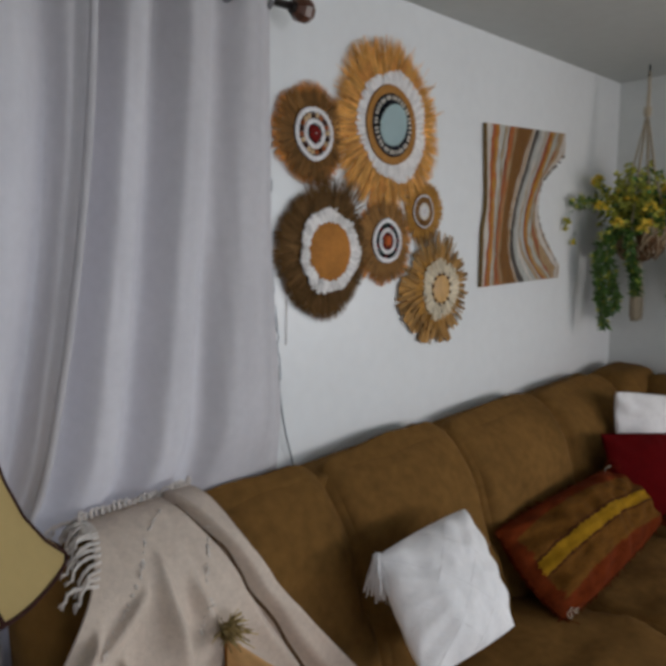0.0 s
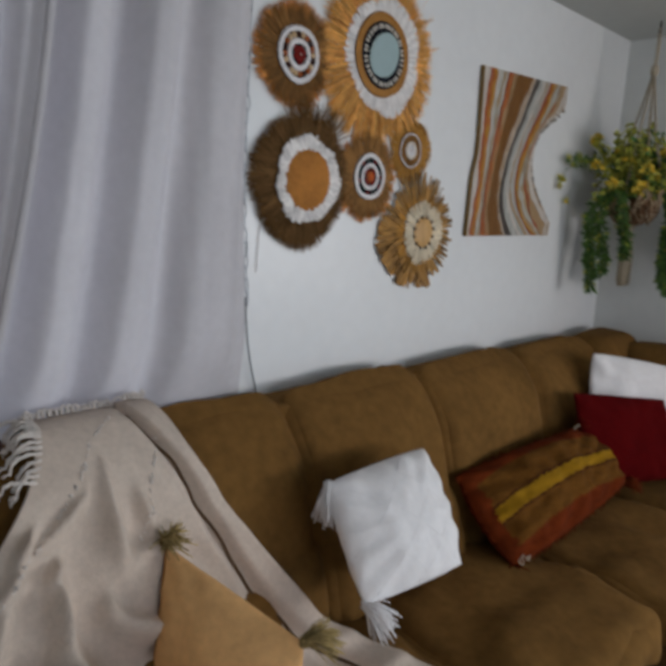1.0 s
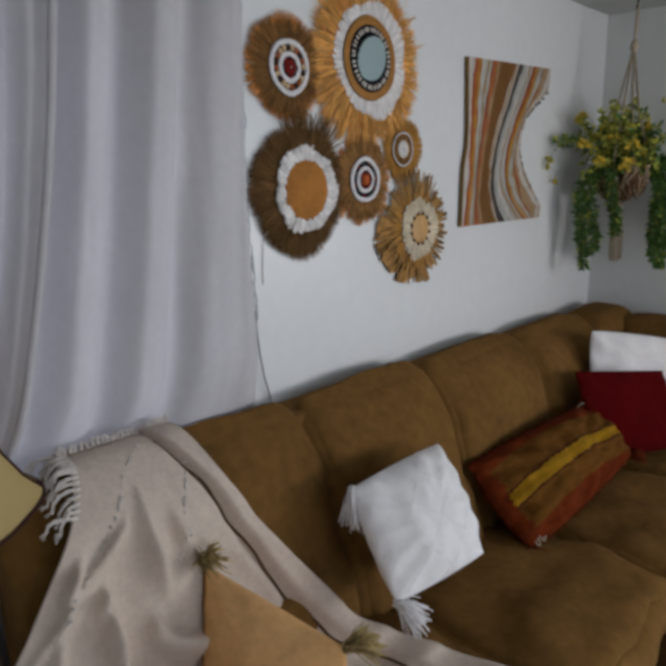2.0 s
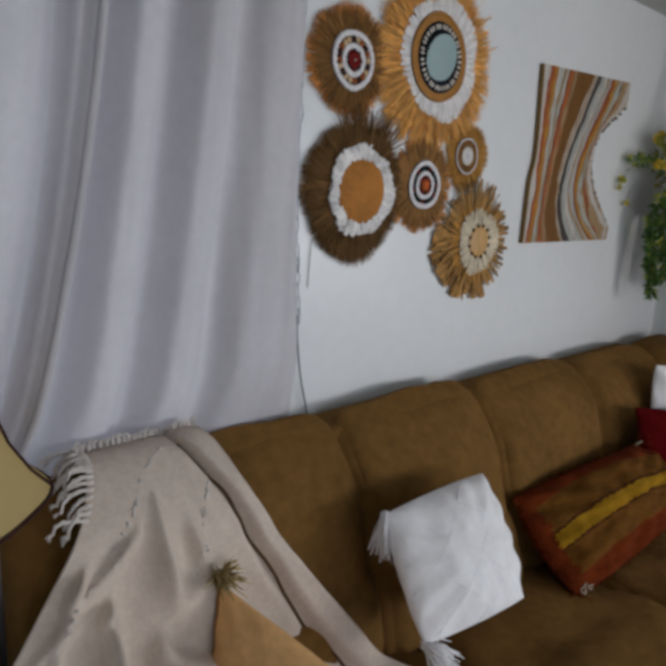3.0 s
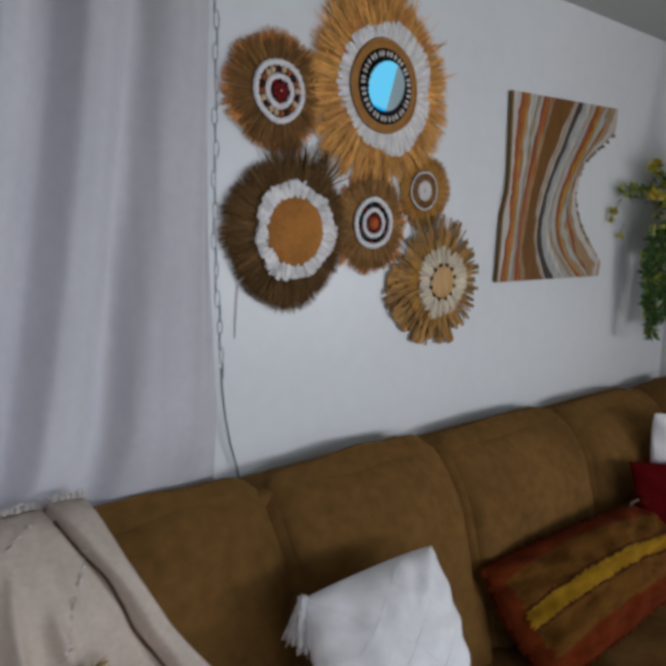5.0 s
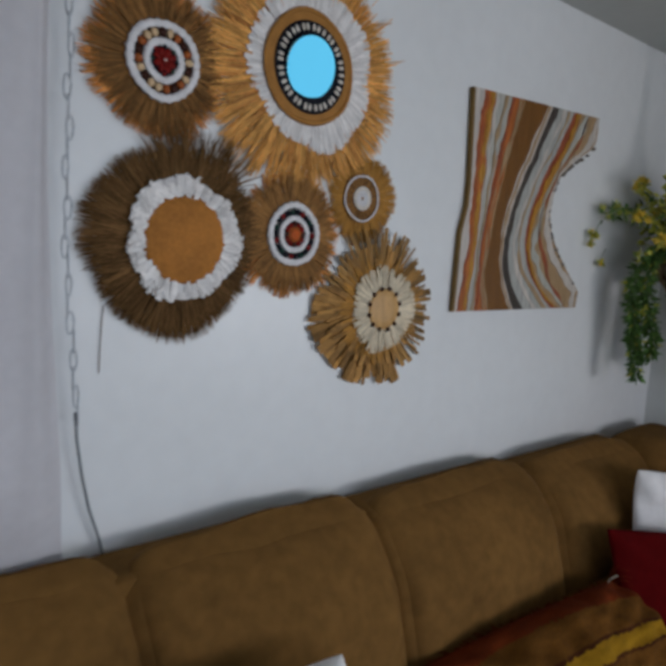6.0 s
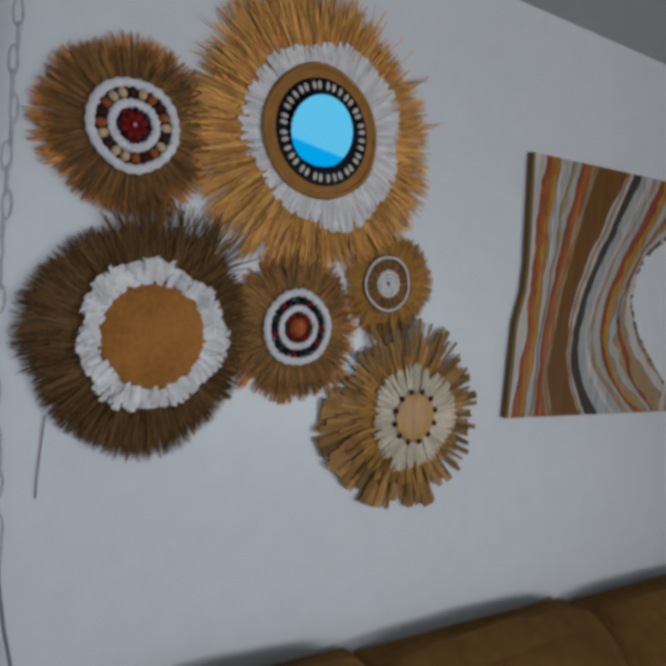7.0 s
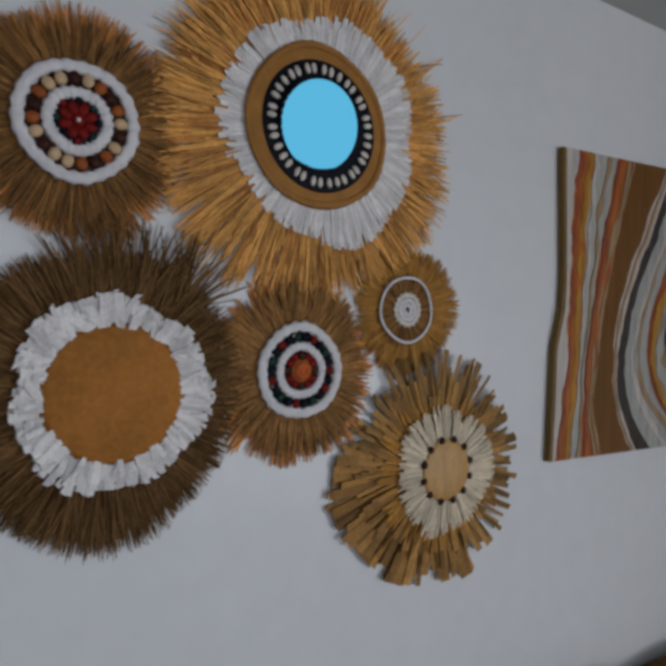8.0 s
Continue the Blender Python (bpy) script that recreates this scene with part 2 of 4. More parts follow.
def tube(points, radius, sides=8, bm=None, taper=1.0):
    bm = bm or bmesh.new()
    rings = []
    n = len(points)
    for i, p in enumerate(points):
        p = Vector(p)
        d = (Vector(points[min(i + 1, n - 1)]) - Vector(points[max(i - 1, 0)])).normalized()
        s = d.orthogonal().normalized()
        if rings:
            s = (old - d * old.dot(d)).normalized()
        old = s
        u = d.cross(s)
        r = radius * (1 + (taper - 1) * i / max(1, n - 1))
        rings.append([bm.verts.new(p + r * (math.cos(2 * math.pi * k / sides) * s + math.sin(2 * math.pi * k / sides) * u)) for k in range(sides)])
    for a, b in zip(rings, rings[1:]):
        for k in range(sides):
            bm.faces.new((a[k], a[(k + 1) % sides], b[(k + 1) % sides], b[k]))
    bm.faces.new(rings[0][::-1])
    bm.faces.new(rings[-1])
    return bm


def smoothstep(a, b, x):
    t = max(0.0, min(1.0, (x - a) / (b - a)))
    return t * t * (3 - 2 * t)


# ---- the room ----
X0, X1, Y0, TOP = -2.6, 2.20, -5.0, 2.385
WX0, WX1, WZ0, WZ1 = -1.95, -0.42, 0.85, 2.08
bm = join(box(X0 - 0.15, WX0, 0, 0.15, 0, TOP), box(WX1, X1 + 0.15, 0, 0.15, 0, TOP), box(WX0, WX1, 0, 0.15, 0, WZ0), box(WX0, WX1, 0, 0.15, WZ1, TOP))
tagged(link("wall_north", bm, WALL, False), "smooth pale grey-white painted plaster wall", "wall", kind="structure")
DY0, DY1, DZ = -4.6, -2.05, 2.375
bm = join(box(X1, X1 + 0.15, DY1, 0, 0, TOP), box(X1, X1 + 0.15, Y0, DY0, 0, TOP), box(X1, X1 + 0.15, DY0, DY1, DZ, TOP))
tagged(link("wall_east", bm, SIDE_WALL, False), "pale warm grey painted side wall", "wall", kind="structure")
SX0, SX1, SZ0, SZ1 = -1.8, 2.05, 1.05, 2.28
bm = join(box(X0 - 0.15, SX0, Y0 - 0.15, Y0, 0, TOP), box(SX1, X1 + 0.15, Y0 - 0.15, Y0, 0, TOP), box(SX0, SX1, Y0 - 0.15, Y0, 0, SZ0), box(SX0, SX1, Y0 - 0.15, Y0, SZ1, TOP))
tagged(link("wall_south", bm, SIDE_WALL, False), "pale painted wall behind the room", "wall", kind="structure")
tagged(link("wall_west", box(X0 - 0.15, X0, Y0, 0, 0, TOP), SIDE_WALL, False), "pale painted end wall", "wall", kind="structure")
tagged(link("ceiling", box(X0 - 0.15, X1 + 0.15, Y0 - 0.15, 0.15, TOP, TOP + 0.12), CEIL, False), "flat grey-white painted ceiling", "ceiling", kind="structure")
tagged(link("floor", box(X0 - 0.15, X1 + 0.15, Y0 - 0.15, 0.15, -0.1, 0), FLOOR, False), "grey-brown tiled floor", "floor", kind="structure")
tagged(link("ground", box(-40, 40, -40, 40, -0.4, -0.12), RUG_GREEN, False), "plain ground outside the house", "ground", kind="structure")

# the window behind the curtain, and the glass door in the east wall
w = thing("window_1", ((WX0 + WX1) / 2, 0.1, WZ0), "white framed window behind the curtain", "window", kind="structure")
for a in ((WX0, WX1, 0.07, 0.12, WZ0, WZ0 + 0.05), (WX0, WX1, 0.07, 0.12, WZ1 - 0.05, WZ1), (WX0, WX0 + 0.05, 0.07, 0.12, WZ0 + 0.05, WZ1 - 0.05), (WX1 - 0.05, WX1, 0.07, 0.12, WZ0 + 0.05, WZ1 - 0.05), (-1.21, -1.16, 0.07, 0.12, WZ0 + 0.05, WZ1 - 0.05)):
    part("window_frame", local(box(*a, bevel=0.004), w.location), FRAME_WHITE, w, smooth=False)
w = thing("window_2", ((SX0 + SX1) / 2, Y0, SZ0), "white framed window behind the room", "window", kind="structure")
for a in ((SX0, SX1, Y0 - 0.04, Y0 + 0.01, SZ0, SZ0 + 0.04), (SX0, SX1, Y0 - 0.04, Y0 + 0.01, SZ1 - 0.04, SZ1), (SX0, SX0 + 0.04, Y0 - 0.04, Y0 + 0.01, SZ0 + 0.04, SZ1 - 0.04), (SX1 - 0.04, SX1, Y0 - 0.04, Y0 + 0.01, SZ0 + 0.04, SZ1 - 0.04),
          (0.50, 0.56, Y0 - 0.04, Y0 + 0.01, SZ0 + 0.04, SZ1 - 0.04)):
    part("window_frame", local(box(*a, bevel=0.004), w.location), FRAME_WHITE, w, smooth=False)
d = thing("door_1", (X1 + 0.08, (DY0 + DY1) / 2, 0), "white framed glass door open to the daylight", "door", kind="structure")
for a in ((X1 + 0.05, X1 + 0.11, DY0, DY0 + 0.06, 0, DZ), (X1 + 0.05, X1 + 0.11, DY1 - 0.06, DY1, 0, DZ), (X1 + 0.05, X1 + 0.11, DY0 + 0.06, DY1 - 0.06, DZ - 0.02, DZ)):
    part("door_frame", local(box(*a, bevel=0.004), d.location), FRAME_WHITE, d, smooth=False)

# sky and sea outside the door
bm = bmesh.new()
for z0, z1, k in ((-0.12, 1.22, 0), (1.22, 12, 1)):
    f = bm.faces.new([bm.verts.new(p) for p in ((5.2, -16, z0), (5.2, 4, z0), (5.2, 4, z1), (5.2, -16, z1))])
    f.material_index = k
tagged(link("backdrop", bm, [glow("far_sea", (0.01, 0.50, 0.95), 1.0), glow("far_sky", (0.16, 0.56, 0.74), 1.3)], False), "bright blue sky over a turquoise sea", "sky", kind="structure")


# ---- curtain ----
def bend(top, middle, low, z):
    """Where a fold that passes three places, 2.2, 1.7 and 1.2 m up, lies at height z."""
    z = max(0.9, min(2.3, z))
    return top * (z - 1.7) * (z - 1.2) / 0.5 - middle * (z - 2.2) * (z - 1.2) / 0.25 + low * (z - 2.2) * (z - 1.7) / 0.5


def curtain_panel(folds, z0, z1, seed, per_fold=18, nz=72):
    """A hanging panel through its ridges and valleys, from one edge to the other; each is (x at 2.2, 1.7 and 1.2 m, depth before the wall)."""
    bm = bmesh.new()
    rows = []
    for j in range(nz + 1):
        z = z1 + (z0 - z1) * j / nz
        at = [(bend(a, b, c, z), d) for a, b, c, d in folds]
        flat = sum(d for _, d in at) / len(at)
        row = []
        for k, ((xa, da), (xb, db)) in enumerate(zip(at, at[1:])):
            for i in range(per_fold + (k == len(at) - 2)):
                f = i / per_fold
                g = 0.5 - 0.5 * math.cos(math.pi * f)
                crest = g if db > da else 1 - g
                crest = 1 - (1 - crest) ** 1.8  # broad ridges, narrow valleys
                x, d = xa + (xb - xa) * f, min(da, db) + abs(db - da) * crest
                d += 0.006 * noise.noise(Vector((x * 7, z * 1.3, seed))) + 0.0035 * noise.noise(Vector((x * 22, z * 1.1, seed))) + 0.002 * noise.noise(Vector((x * 45, z * 2.5, seed)))
                low = 1 - smoothstep(0.96, 1.22, z)
                d += (0.045 + 0.40 * (d - flat) - d) * low  # pressed to the wall behind the sofa
                row.append(bm.verts.new((x, -max(d, 0.012), z)))
        rows.append(row)
    for a, b in zip(rows, rows[1:]):
        for i in range(len(a) - 1):
            bm.faces.new((a[i], a[i + 1], b[i + 1], b[i]))
    return bm


ROD_Z = 2.215
cur = thing("curtain", (-0.45, -0.1, 0.0), "long white cotton curtain hanging in soft folds", "curtain", group="curtains")
part("panel", local(curtain_panel([(-0.720, -0.780, -0.890, 0.085), (-0.650, -0.710, -0.812, 0.064), (-0.585, -0.653, -0.736, 0.142), (-0.510, -0.572, -0.655, 0.072), (-0.455, -0.504, -0.579, 0.150),
                                   (-0.362, -0.420, -0.482, 0.086), (-0.280, -0.317, -0.390, 0.134), (-0.240, -0.258, -0.278, 0.118), (-0.213, -0.226, -0.208, 0.084)], 0.05, 2.27, 0.6), cur.location), CURTAIN, cur)
for gx in (-0.235, -0.345, -0.455, -0.565):
    bm = bmesh.new()
    ring = [(gx, -0.105 + 0.030 * math.cos(a), ROD_Z + 0.030 * math.sin(a)) for a in [2 * math.pi * k / 20 for k in range(21)]]
    part("grommet", local(tube(ring, 0.006, 6, bm), cur.location), STEEL, cur, "grey metal grommet")
cur2 = thing("curtain", (-1.2, -0.1, 0.0), "long white cotton curtain drawn beside the lamp", "curtain", group="curtains")
LEFT_FOLDS = [(-2.15 + 0.135 * k, -2.2 + 0.135 * k, -2.3 + 0.135 * k, 0.150 if k % 2 else 0.092) for k in range(9)]
LEFT_FOLDS += [(-0.855, -0.900, -1.000, 0.138), (-0.762, -0.800, -0.905, 0.078), (-0.716, -0.772, -0.876, 0.128), (-0.686, -0.746, -0.857, 0.150)]
part("panel", local(curtain_panel(LEFT_FOLDS, 0.05, 2.27, 2.4), cur2.location), CURTAIN, cur2)
hem = [(bend(-0.687, -0.747, -0.858, z), -0.151 + 0.085 * (1 - smoothstep(0.96, 1.22, z)), z) for z in [2.27 - 2.2 * k / 40 for k in range(41)]]
part("side_hem", local(tube(hem, 0.0085, 10), cur2.location), CURTAIN, cur2, "doubled white side hem")
rod = thing("curtain_rod", (-0.9, -0.1, ROD_Z), "dark bronze curtain rod with a brown wooden finial", "curtain rod")
part("rod", local(tube([(-2.2, -0.1, ROD_Z), (-0.135, -0.1, ROD_Z)], 0.010, 14), rod.location), BRONZE, rod)
fin = spin_profile([(0.0, -0.034), (0.020, -0.030), (0.031, -0.012), (0.032, 0.006), (0.024, 0.024), (0.012, 0.032), (0.0, 0.034)], 8)
bmesh.ops.rotate(fin, verts=fin.verts, matrix=Matrix.Rotation(radians(90), 3, "Y"))
bmesh.ops.translate(fin, verts=fin.verts, vec=Vector((-0.108, -0.1, ROD_Z)))
part("finial", local(fin, rod.location), FINIAL, rod, "faceted brown wooden finial", smooth=False)
part("collar", local(tube([(-0.148, -0.1, ROD_Z), (-0.134, -0.1, ROD_Z)], 0.015, 14), rod.location), BRONZE, rod)
part("bracket", local(join(box(-0.292, -0.278, -0.1, -0.002, ROD_Z - 0.02, ROD_Z - 0.008), box(-0.305, -0.265, -0.008, -0.001, ROD_Z - 0.05, ROD_Z + 0.03)), rod.location), BRONZE, rod, smooth=False)

# the pull chain beside the curtain, with a loose cord below it
ch = thing("pull_chain", (-0.185, -0.06, 1.25), "grey plastic pull chain of long links with a thin cord", "chain")
z = 2.19
k = 0
while z > 1.27:
    pts = []
    w2 = 0.0058 + 0.001 * math.sin(k * 2.1)
    for i in range(13):
        a = 2 * math.pi * i / 12
        lx, lz = w2 * math.cos(a), 0.021 * math.sin(a)
        px = -0.165 - 0.011 * smoothstep(1.3, 1.6, z) + 0.004 * math.sin(z * 7) + 0.003 * math.sin(k * 1.7)
        pts.append((px + lx, -0.028, z + lz) if k % 2 == 0 else (px + 0.25 * lx, -0.028 + lx, z + lz))
    part("chain_link", local(tube(pts, 0.0019, 5), ch.location), PLASTIC, ch)
    z -= 0.034
    k += 1
cord = [(-0.164, -0.026, 1.275), (-0.160, -0.023, 1.22), (-0.150, -0.020, 1.15), (-0.136, -0.018, 1.08), (-0.114, -0.014, 1.01), (-0.100, -0.010, 0.95)]
part("cord", local(tube(cord, 0.0028, 6), ch.location), CORD, ch, "thin grey cord")


# ---- the sectional sofa ----
SEAT = 0.435


def lean(p):
    """The back slopes: lower parts come forward."""
    crown = smoothstep(0.80, 1.05, p.z) * smoothstep(-0.08, -0.20, p.y)
    return Vector((p.x, p.y - 0.26 * (1.03 - p.z) + 0.085 * crown, p.z))


sofa = thing("sectional_sofa", (0.6, -0.5, 0), "brown suede sectional sofa standing along the wall", "sofa")
SP = lambda bm: local(bm, sofa.location)
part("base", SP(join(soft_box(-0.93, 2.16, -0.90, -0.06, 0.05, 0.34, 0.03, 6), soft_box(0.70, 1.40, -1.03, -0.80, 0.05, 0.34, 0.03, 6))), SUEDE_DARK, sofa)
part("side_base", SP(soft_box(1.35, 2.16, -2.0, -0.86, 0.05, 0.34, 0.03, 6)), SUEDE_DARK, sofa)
for x0, x1, top in ((-0.93, -0.118, 1.035), (-0.118, 0.492, 1.020), (0.492, 1.145, 1.000), (1.145, 1.78, 0.980)):
    part("back_cushion", SP(soft_box(x0 + 0.0025, x1 - 0.0025, -0.232, -0.03, 0.58, top - 0.016, 0.066, 26, 0.018, 0.009, lean, x0)), SUEDE, sofa)
    part("lumbar_cushion", SP(soft_box(x0 - 0.002, x1 + 0.002, -0.262, -0.06, 0.40, 0.67, 0.075, 20, 0.020, 0.020, lean, x0 + 3)), SUEDE, sofa)
for x0, x1, back, top in ((-0.93, -0.155, -0.055, 0.994), (-0.15, 0.490, -0.005, 0.985), (0.494, 1.143, -0.005, 0.970), (1.147, 1.78, -0.005, 0.952)):
    part("back_frame", SP(soft_box(x0, x1, -0.15, back, 0.10, top, 0.024, 8)), SUEDE, sofa)
part("corner_cushion", SP(soft_box(1.74, 2.15, -0.30, -0.03, 0.42, 0.965, 0.09, 12, 0.012, 0.006, None, 5.0)), SUEDE, sofa)
for y0, y1, top in ((-0.95, -0.24, 0.935), (-1.95, -0.96, 0.935)):
    part("back_cushion", SP(soft_box(1.93, 2.16, y0, y1, 0.42, top, 0.075, 14, 0.015, 0.006, lambda p: Vector((p.x - 0.22 * (0.98 - p.z), p.y, p.z)), y0)), SUEDE, sofa)
for x0, x1, front in ((-0.74, 0.0, -0.955), (0.0, 0.69, -0.965), (0.69, 1.36, -1.06)):
    part("seat_cushion", SP(soft_box(x0 - 0.003, x1 + 0.003, front, -0.25, 0.28, SEAT, 0.060, 24, 0.022, 0.020, None, x0 + 9)), SUEDE, sofa)
part("seat_cushion", SP(soft_box(1.364, 2.0, -1.95, -0.25, 0.28, SEAT, 0.06, 14, 0.016, 0.006, None, 12.0)), SUEDE, sofa)
part("arm", SP(soft_box(-0.99, -0.76, -0.93, -0.10, 0.06, 0.60, 0.06, 12, 0.01, 0.004, None, 2.0)), SUEDE, sofa)
for x, y in ((-0.85, -0.84), (-0.85, -0.12), (1.30, -0.84), (2.08, -1.9), (2.08, -0.12)):
    part("foot", SP(spin_profile([(0.0, 0), (0.022, 0), (0.028, 0.06), (0.0, 0.06)], 12, (x, y, 0))), TABLE_WOOD, sofa)


# ---- pillows ----
def pillow_point(corners, thick, s, t, side, pinch, seed, wrinkle, rounding=0.03):
    tl, tr, br, bl = (Vector(p) for p in corners)
    nor = ((br - tl).cross(tr - bl)).normalized()
    ss, tt = s * (1 - pinch * (1 - t * t)), t * (1 - pinch * (1 - s * s))
    ss, tt = ss * (1 - rounding * (s * t) ** 2), tt * (1 - rounding * (s * t) ** 2)
    a, b = (ss + 1) / 2, (tt + 1) / 2
    p = (tl * (1 - a) + tr * a) * (1 - b) + (bl * (1 - a) + br * a) * b
    h = thick * (max(0, 1 - s * s) * max(0, 1 - t * t)) ** 0.55
    soft = min(1, h / (0.3 * thick))
    w = wrinkle * (noise.noise(p * 9 + Vector((seed, 0, 0))) + 0.6 * noise.noise(p * 21 + Vector((0, seed, 0)))) * soft
    # creases that run out of the corners
    cr = wrinkle * 0.8 * math.sin(14 * math.atan2(t, s) + seed) * (s * s + t * t) * 0.5 * soft
    return p + nor * side * (h + (w + cr) * (1 if side > 0 else 0.3))


def pillow_mesh(corners, thick, n=30, pinch=0.07, seed=0.0, wrinkle=0.006, bands=None, rounding=0.03):
    """A stuffed square between four corners, pinched along its sides; bands(s, t) gives the material of a face."""
    bm = bmesh.new()
    even = lambda i: 0.5 * -math.cos(math.pi * i / n) + 0.5 * (2 * i / n - 1)
    for side in (1, -1):
        grid = [[bm.verts.new(pillow_point(corners, thick, even(i), even(j), side, pinch, seed, wrinkle, rounding)) for i in range(n + 1)] for j in range(n + 1)]
        for j in range(n):
            for i in range(n):
                q = (grid[j][i], grid[j][i + 1], grid[j + 1][i + 1], grid[j + 1][i])
                f = bm.faces.new(q if side < 0 else q[::-1])
                if bands:
                    f.material_index = bands((even(i + 0.5) + 1) / 2, (even(j + 0.5) + 1) / 2)
    bmesh.ops.remove_doubles(bm, verts=bm.verts, dist=0.0004)
    bmesh.ops.recalc_face_normals(bm, faces=bm.faces)
    return bm


def tassel_mesh(root, way, length, n=120, spread=0.5, radius=0.0020, seed=0):
    rng = random.Random(seed)
    bm = bmesh.new()
    way = Vector(way).normalized()
    for k in range(n):
        d = (way + Vector((rng.uniform(-1, 1), rng.uniform(-1, 1), rng.uniform(-1, 1))) * spread).normalized()
        e = length * rng.uniform(0.7, 1.1)
        p = Vector(root) + Vector((rng.uniform(-1, 1), rng.uniform(-1, 1), rng.uniform(-1, 1))) * 0.008
        tube([p, p + d * e * 0.5, p + d * e + Vector((0, 0, -0.25 * e))], radius * rng.uniform(0.7, 1.3), 4, bm, 0.5)
    return bm


def pillow(name, corners, thick, material, label, tassels=(), tassel_material=None, seed=0.0, pinch=0.07, bands=None, wrinkle=0.006, length=0.06, n=30, rounding=0.03):
    base = (sum((Vector(c) for c in corners), Vector()) / 4)
    base.z = min(c[2] for c in corners)
    ob = thing(name, base, label, "pillow", group="pillows on the sofa")
    part("cover", local(pillow_mesh(corners, thick, n=n, seed=seed, pinch=pinch, bands=bands, wrinkle=wrinkle, rounding=rounding), base), material, ob)
    for k, way in tassels:
        part("tassel", local(tassel_mesh(pillow_point(corners, thick, (-1, 1, 1, -1)[k], (-1, -1, 1, 1)[k], 1, pinch, seed, 0, rounding), way, length, seed=int(seed * 10) + k), base), tassel_material, ob, kind="stuff")
    return ob, base


wp, base = pillow("throw_pillow", ((-0.21, -0.40, 0.885), (0.205, -0.40, 0.885), (0.15, -0.61, 0.605), (-0.245, -0.585, 0.635)), 0.075, WHITE_COTTON,
                  "white cotton throw pillow with corner tassels", ((0, (-0.15, -0.25, -1)), (3, (0.5, -0.4, -0.45))), WHITE_COTTON, 1.0, 0.05, length=0.080, wrinkle=0.011, n=54, rounding=0.09)
WP = ((-0.21, -0.40, 0.885), (0.205, -0.40, 0.885), (0.15, -0.61, 0.605), (-0.245, -0.585, 0.635))
side = 1 if (Vector(WP[2]) - Vector(WP[0])).cross(Vector(WP[1]) - Vector(WP[3])).y < 0 else -1
for sx, c in ((1, -0.75), (1, 0.05), (1, 0.8), (-1, -0.7), (-1, 0.1), (-1, 0.85)):
    pts = []
    for k in range(25):
        a = -0.96 + 1.92 * k / 24
        b = sx * a + c
        if abs(b) < 0.96:
            pts.append(pillow_point(WP, 0.0748, a, b, side, 0.05, 1.0, 0.011, 0.09))
    part("stitched_line", local(tube(pts, 0.0014, 5), base), WHITE_COTTON, wp)

# rust piping, and a wider left band that paints in the side's shade
op, base = pillow("throw_pillow", ((-0.604, -0.340, 0.842), (-0.505, -0.678, 0.746), (-0.549, -0.735, 0.545), (-0.676, -0.405, 0.575)), 0.055, [ORANGE, RUST_EDGE_SHADE],
                  "ochre orange throw pillow with olive corner tassels", ((0, (0.1, -0.7, 0.8)), (1, (0.6, -0.5, 0.3)), (3, (-0.4, -0.6, 0.1))), OLIVE_TASSEL, 2.0, 0.05,
                  bands=lambda s, t: 1 if s < 0.045 or t > 0.98 else 0, length=0.070)


def stripe_bands(s, t):
    e = abs(s - 0.5) * 2
    t += 0.13 * (1 - e * e) - 0.055 + 0.05 * (1 - s) - 0.02 * s + 0.013 * noise.noise(Vector((s * 90, t * 9, 2.0))) + 0.018 * noise.noise(Vector((s * 9, t * 4, 7.0)))
    if t < 0.20 or t > 0.84 or e > 0.90 + 0.05 * noise.noise(Vector((t * 40, 3.0, s * 3))):
        return 0
    if t < 0.44:
        return 1
    if t < 0.468:
        return 3
    if t < 0.60:
        return 2
    if t < 0.625:
        return 3
    return 1


LP = ((0.445, -0.325, 0.690), (1.235, -0.40, 0.715), (1.345, -0.60, 0.500), (0.455, -0.585, 0.440))
lp, base = pillow("lumbar_pillow", LP, 0.125, [WOVEN_RUST, WOVEN_OLIVE, WOVEN_YELLOW, WOVEN_DARK], "long woven rust and yellow striped lumbar pillow",
                  ((3, (0.2, -0.6, -0.4)), (1, (0.5, -0.3, 0.6)), (2, (0.6, -0.4, 0.1))), WOVEN_RUST, 3.0, 0.03, stripe_bands, length=0.060, wrinkle=0.020, n=110, rounding=0.09)
rng = random.Random(31)
bm = bmesh.new()
for k in range(420):
    a = rng.uniform(-0.97, 0.97)
    s, t = ((a, 1.0), (a, -1.0), (-1.0, a), (1.0, a))[k % 4]
    p = Vector(pillow_point(LP, 0.125, s * 0.995, t * 0.995, 1, 0.03, 3.0, 0.02, 0.09))
    d = (p - Vector(pillow_point(LP, 0.125, s * 0.8, t * 0.8, 1, 0.03, 3.0, 0, 0.09))).normalized() + Vector((rng.uniform(-0.7, 0.7), rng.uniform(-0.7, 0.7), rng.uniform(-0.7, 0.7)))
    e = rng.uniform(0.006, 0.017)
    tube([p, p + d * e * 0.6, p + d * e + Vector((0, 0, -0.003))], 0.0016, 4, bm, 0.6)
part("edge_fuzz", local(bm, base), WOVEN_RUST, lp, "frayed rust edge threads", "stuff")
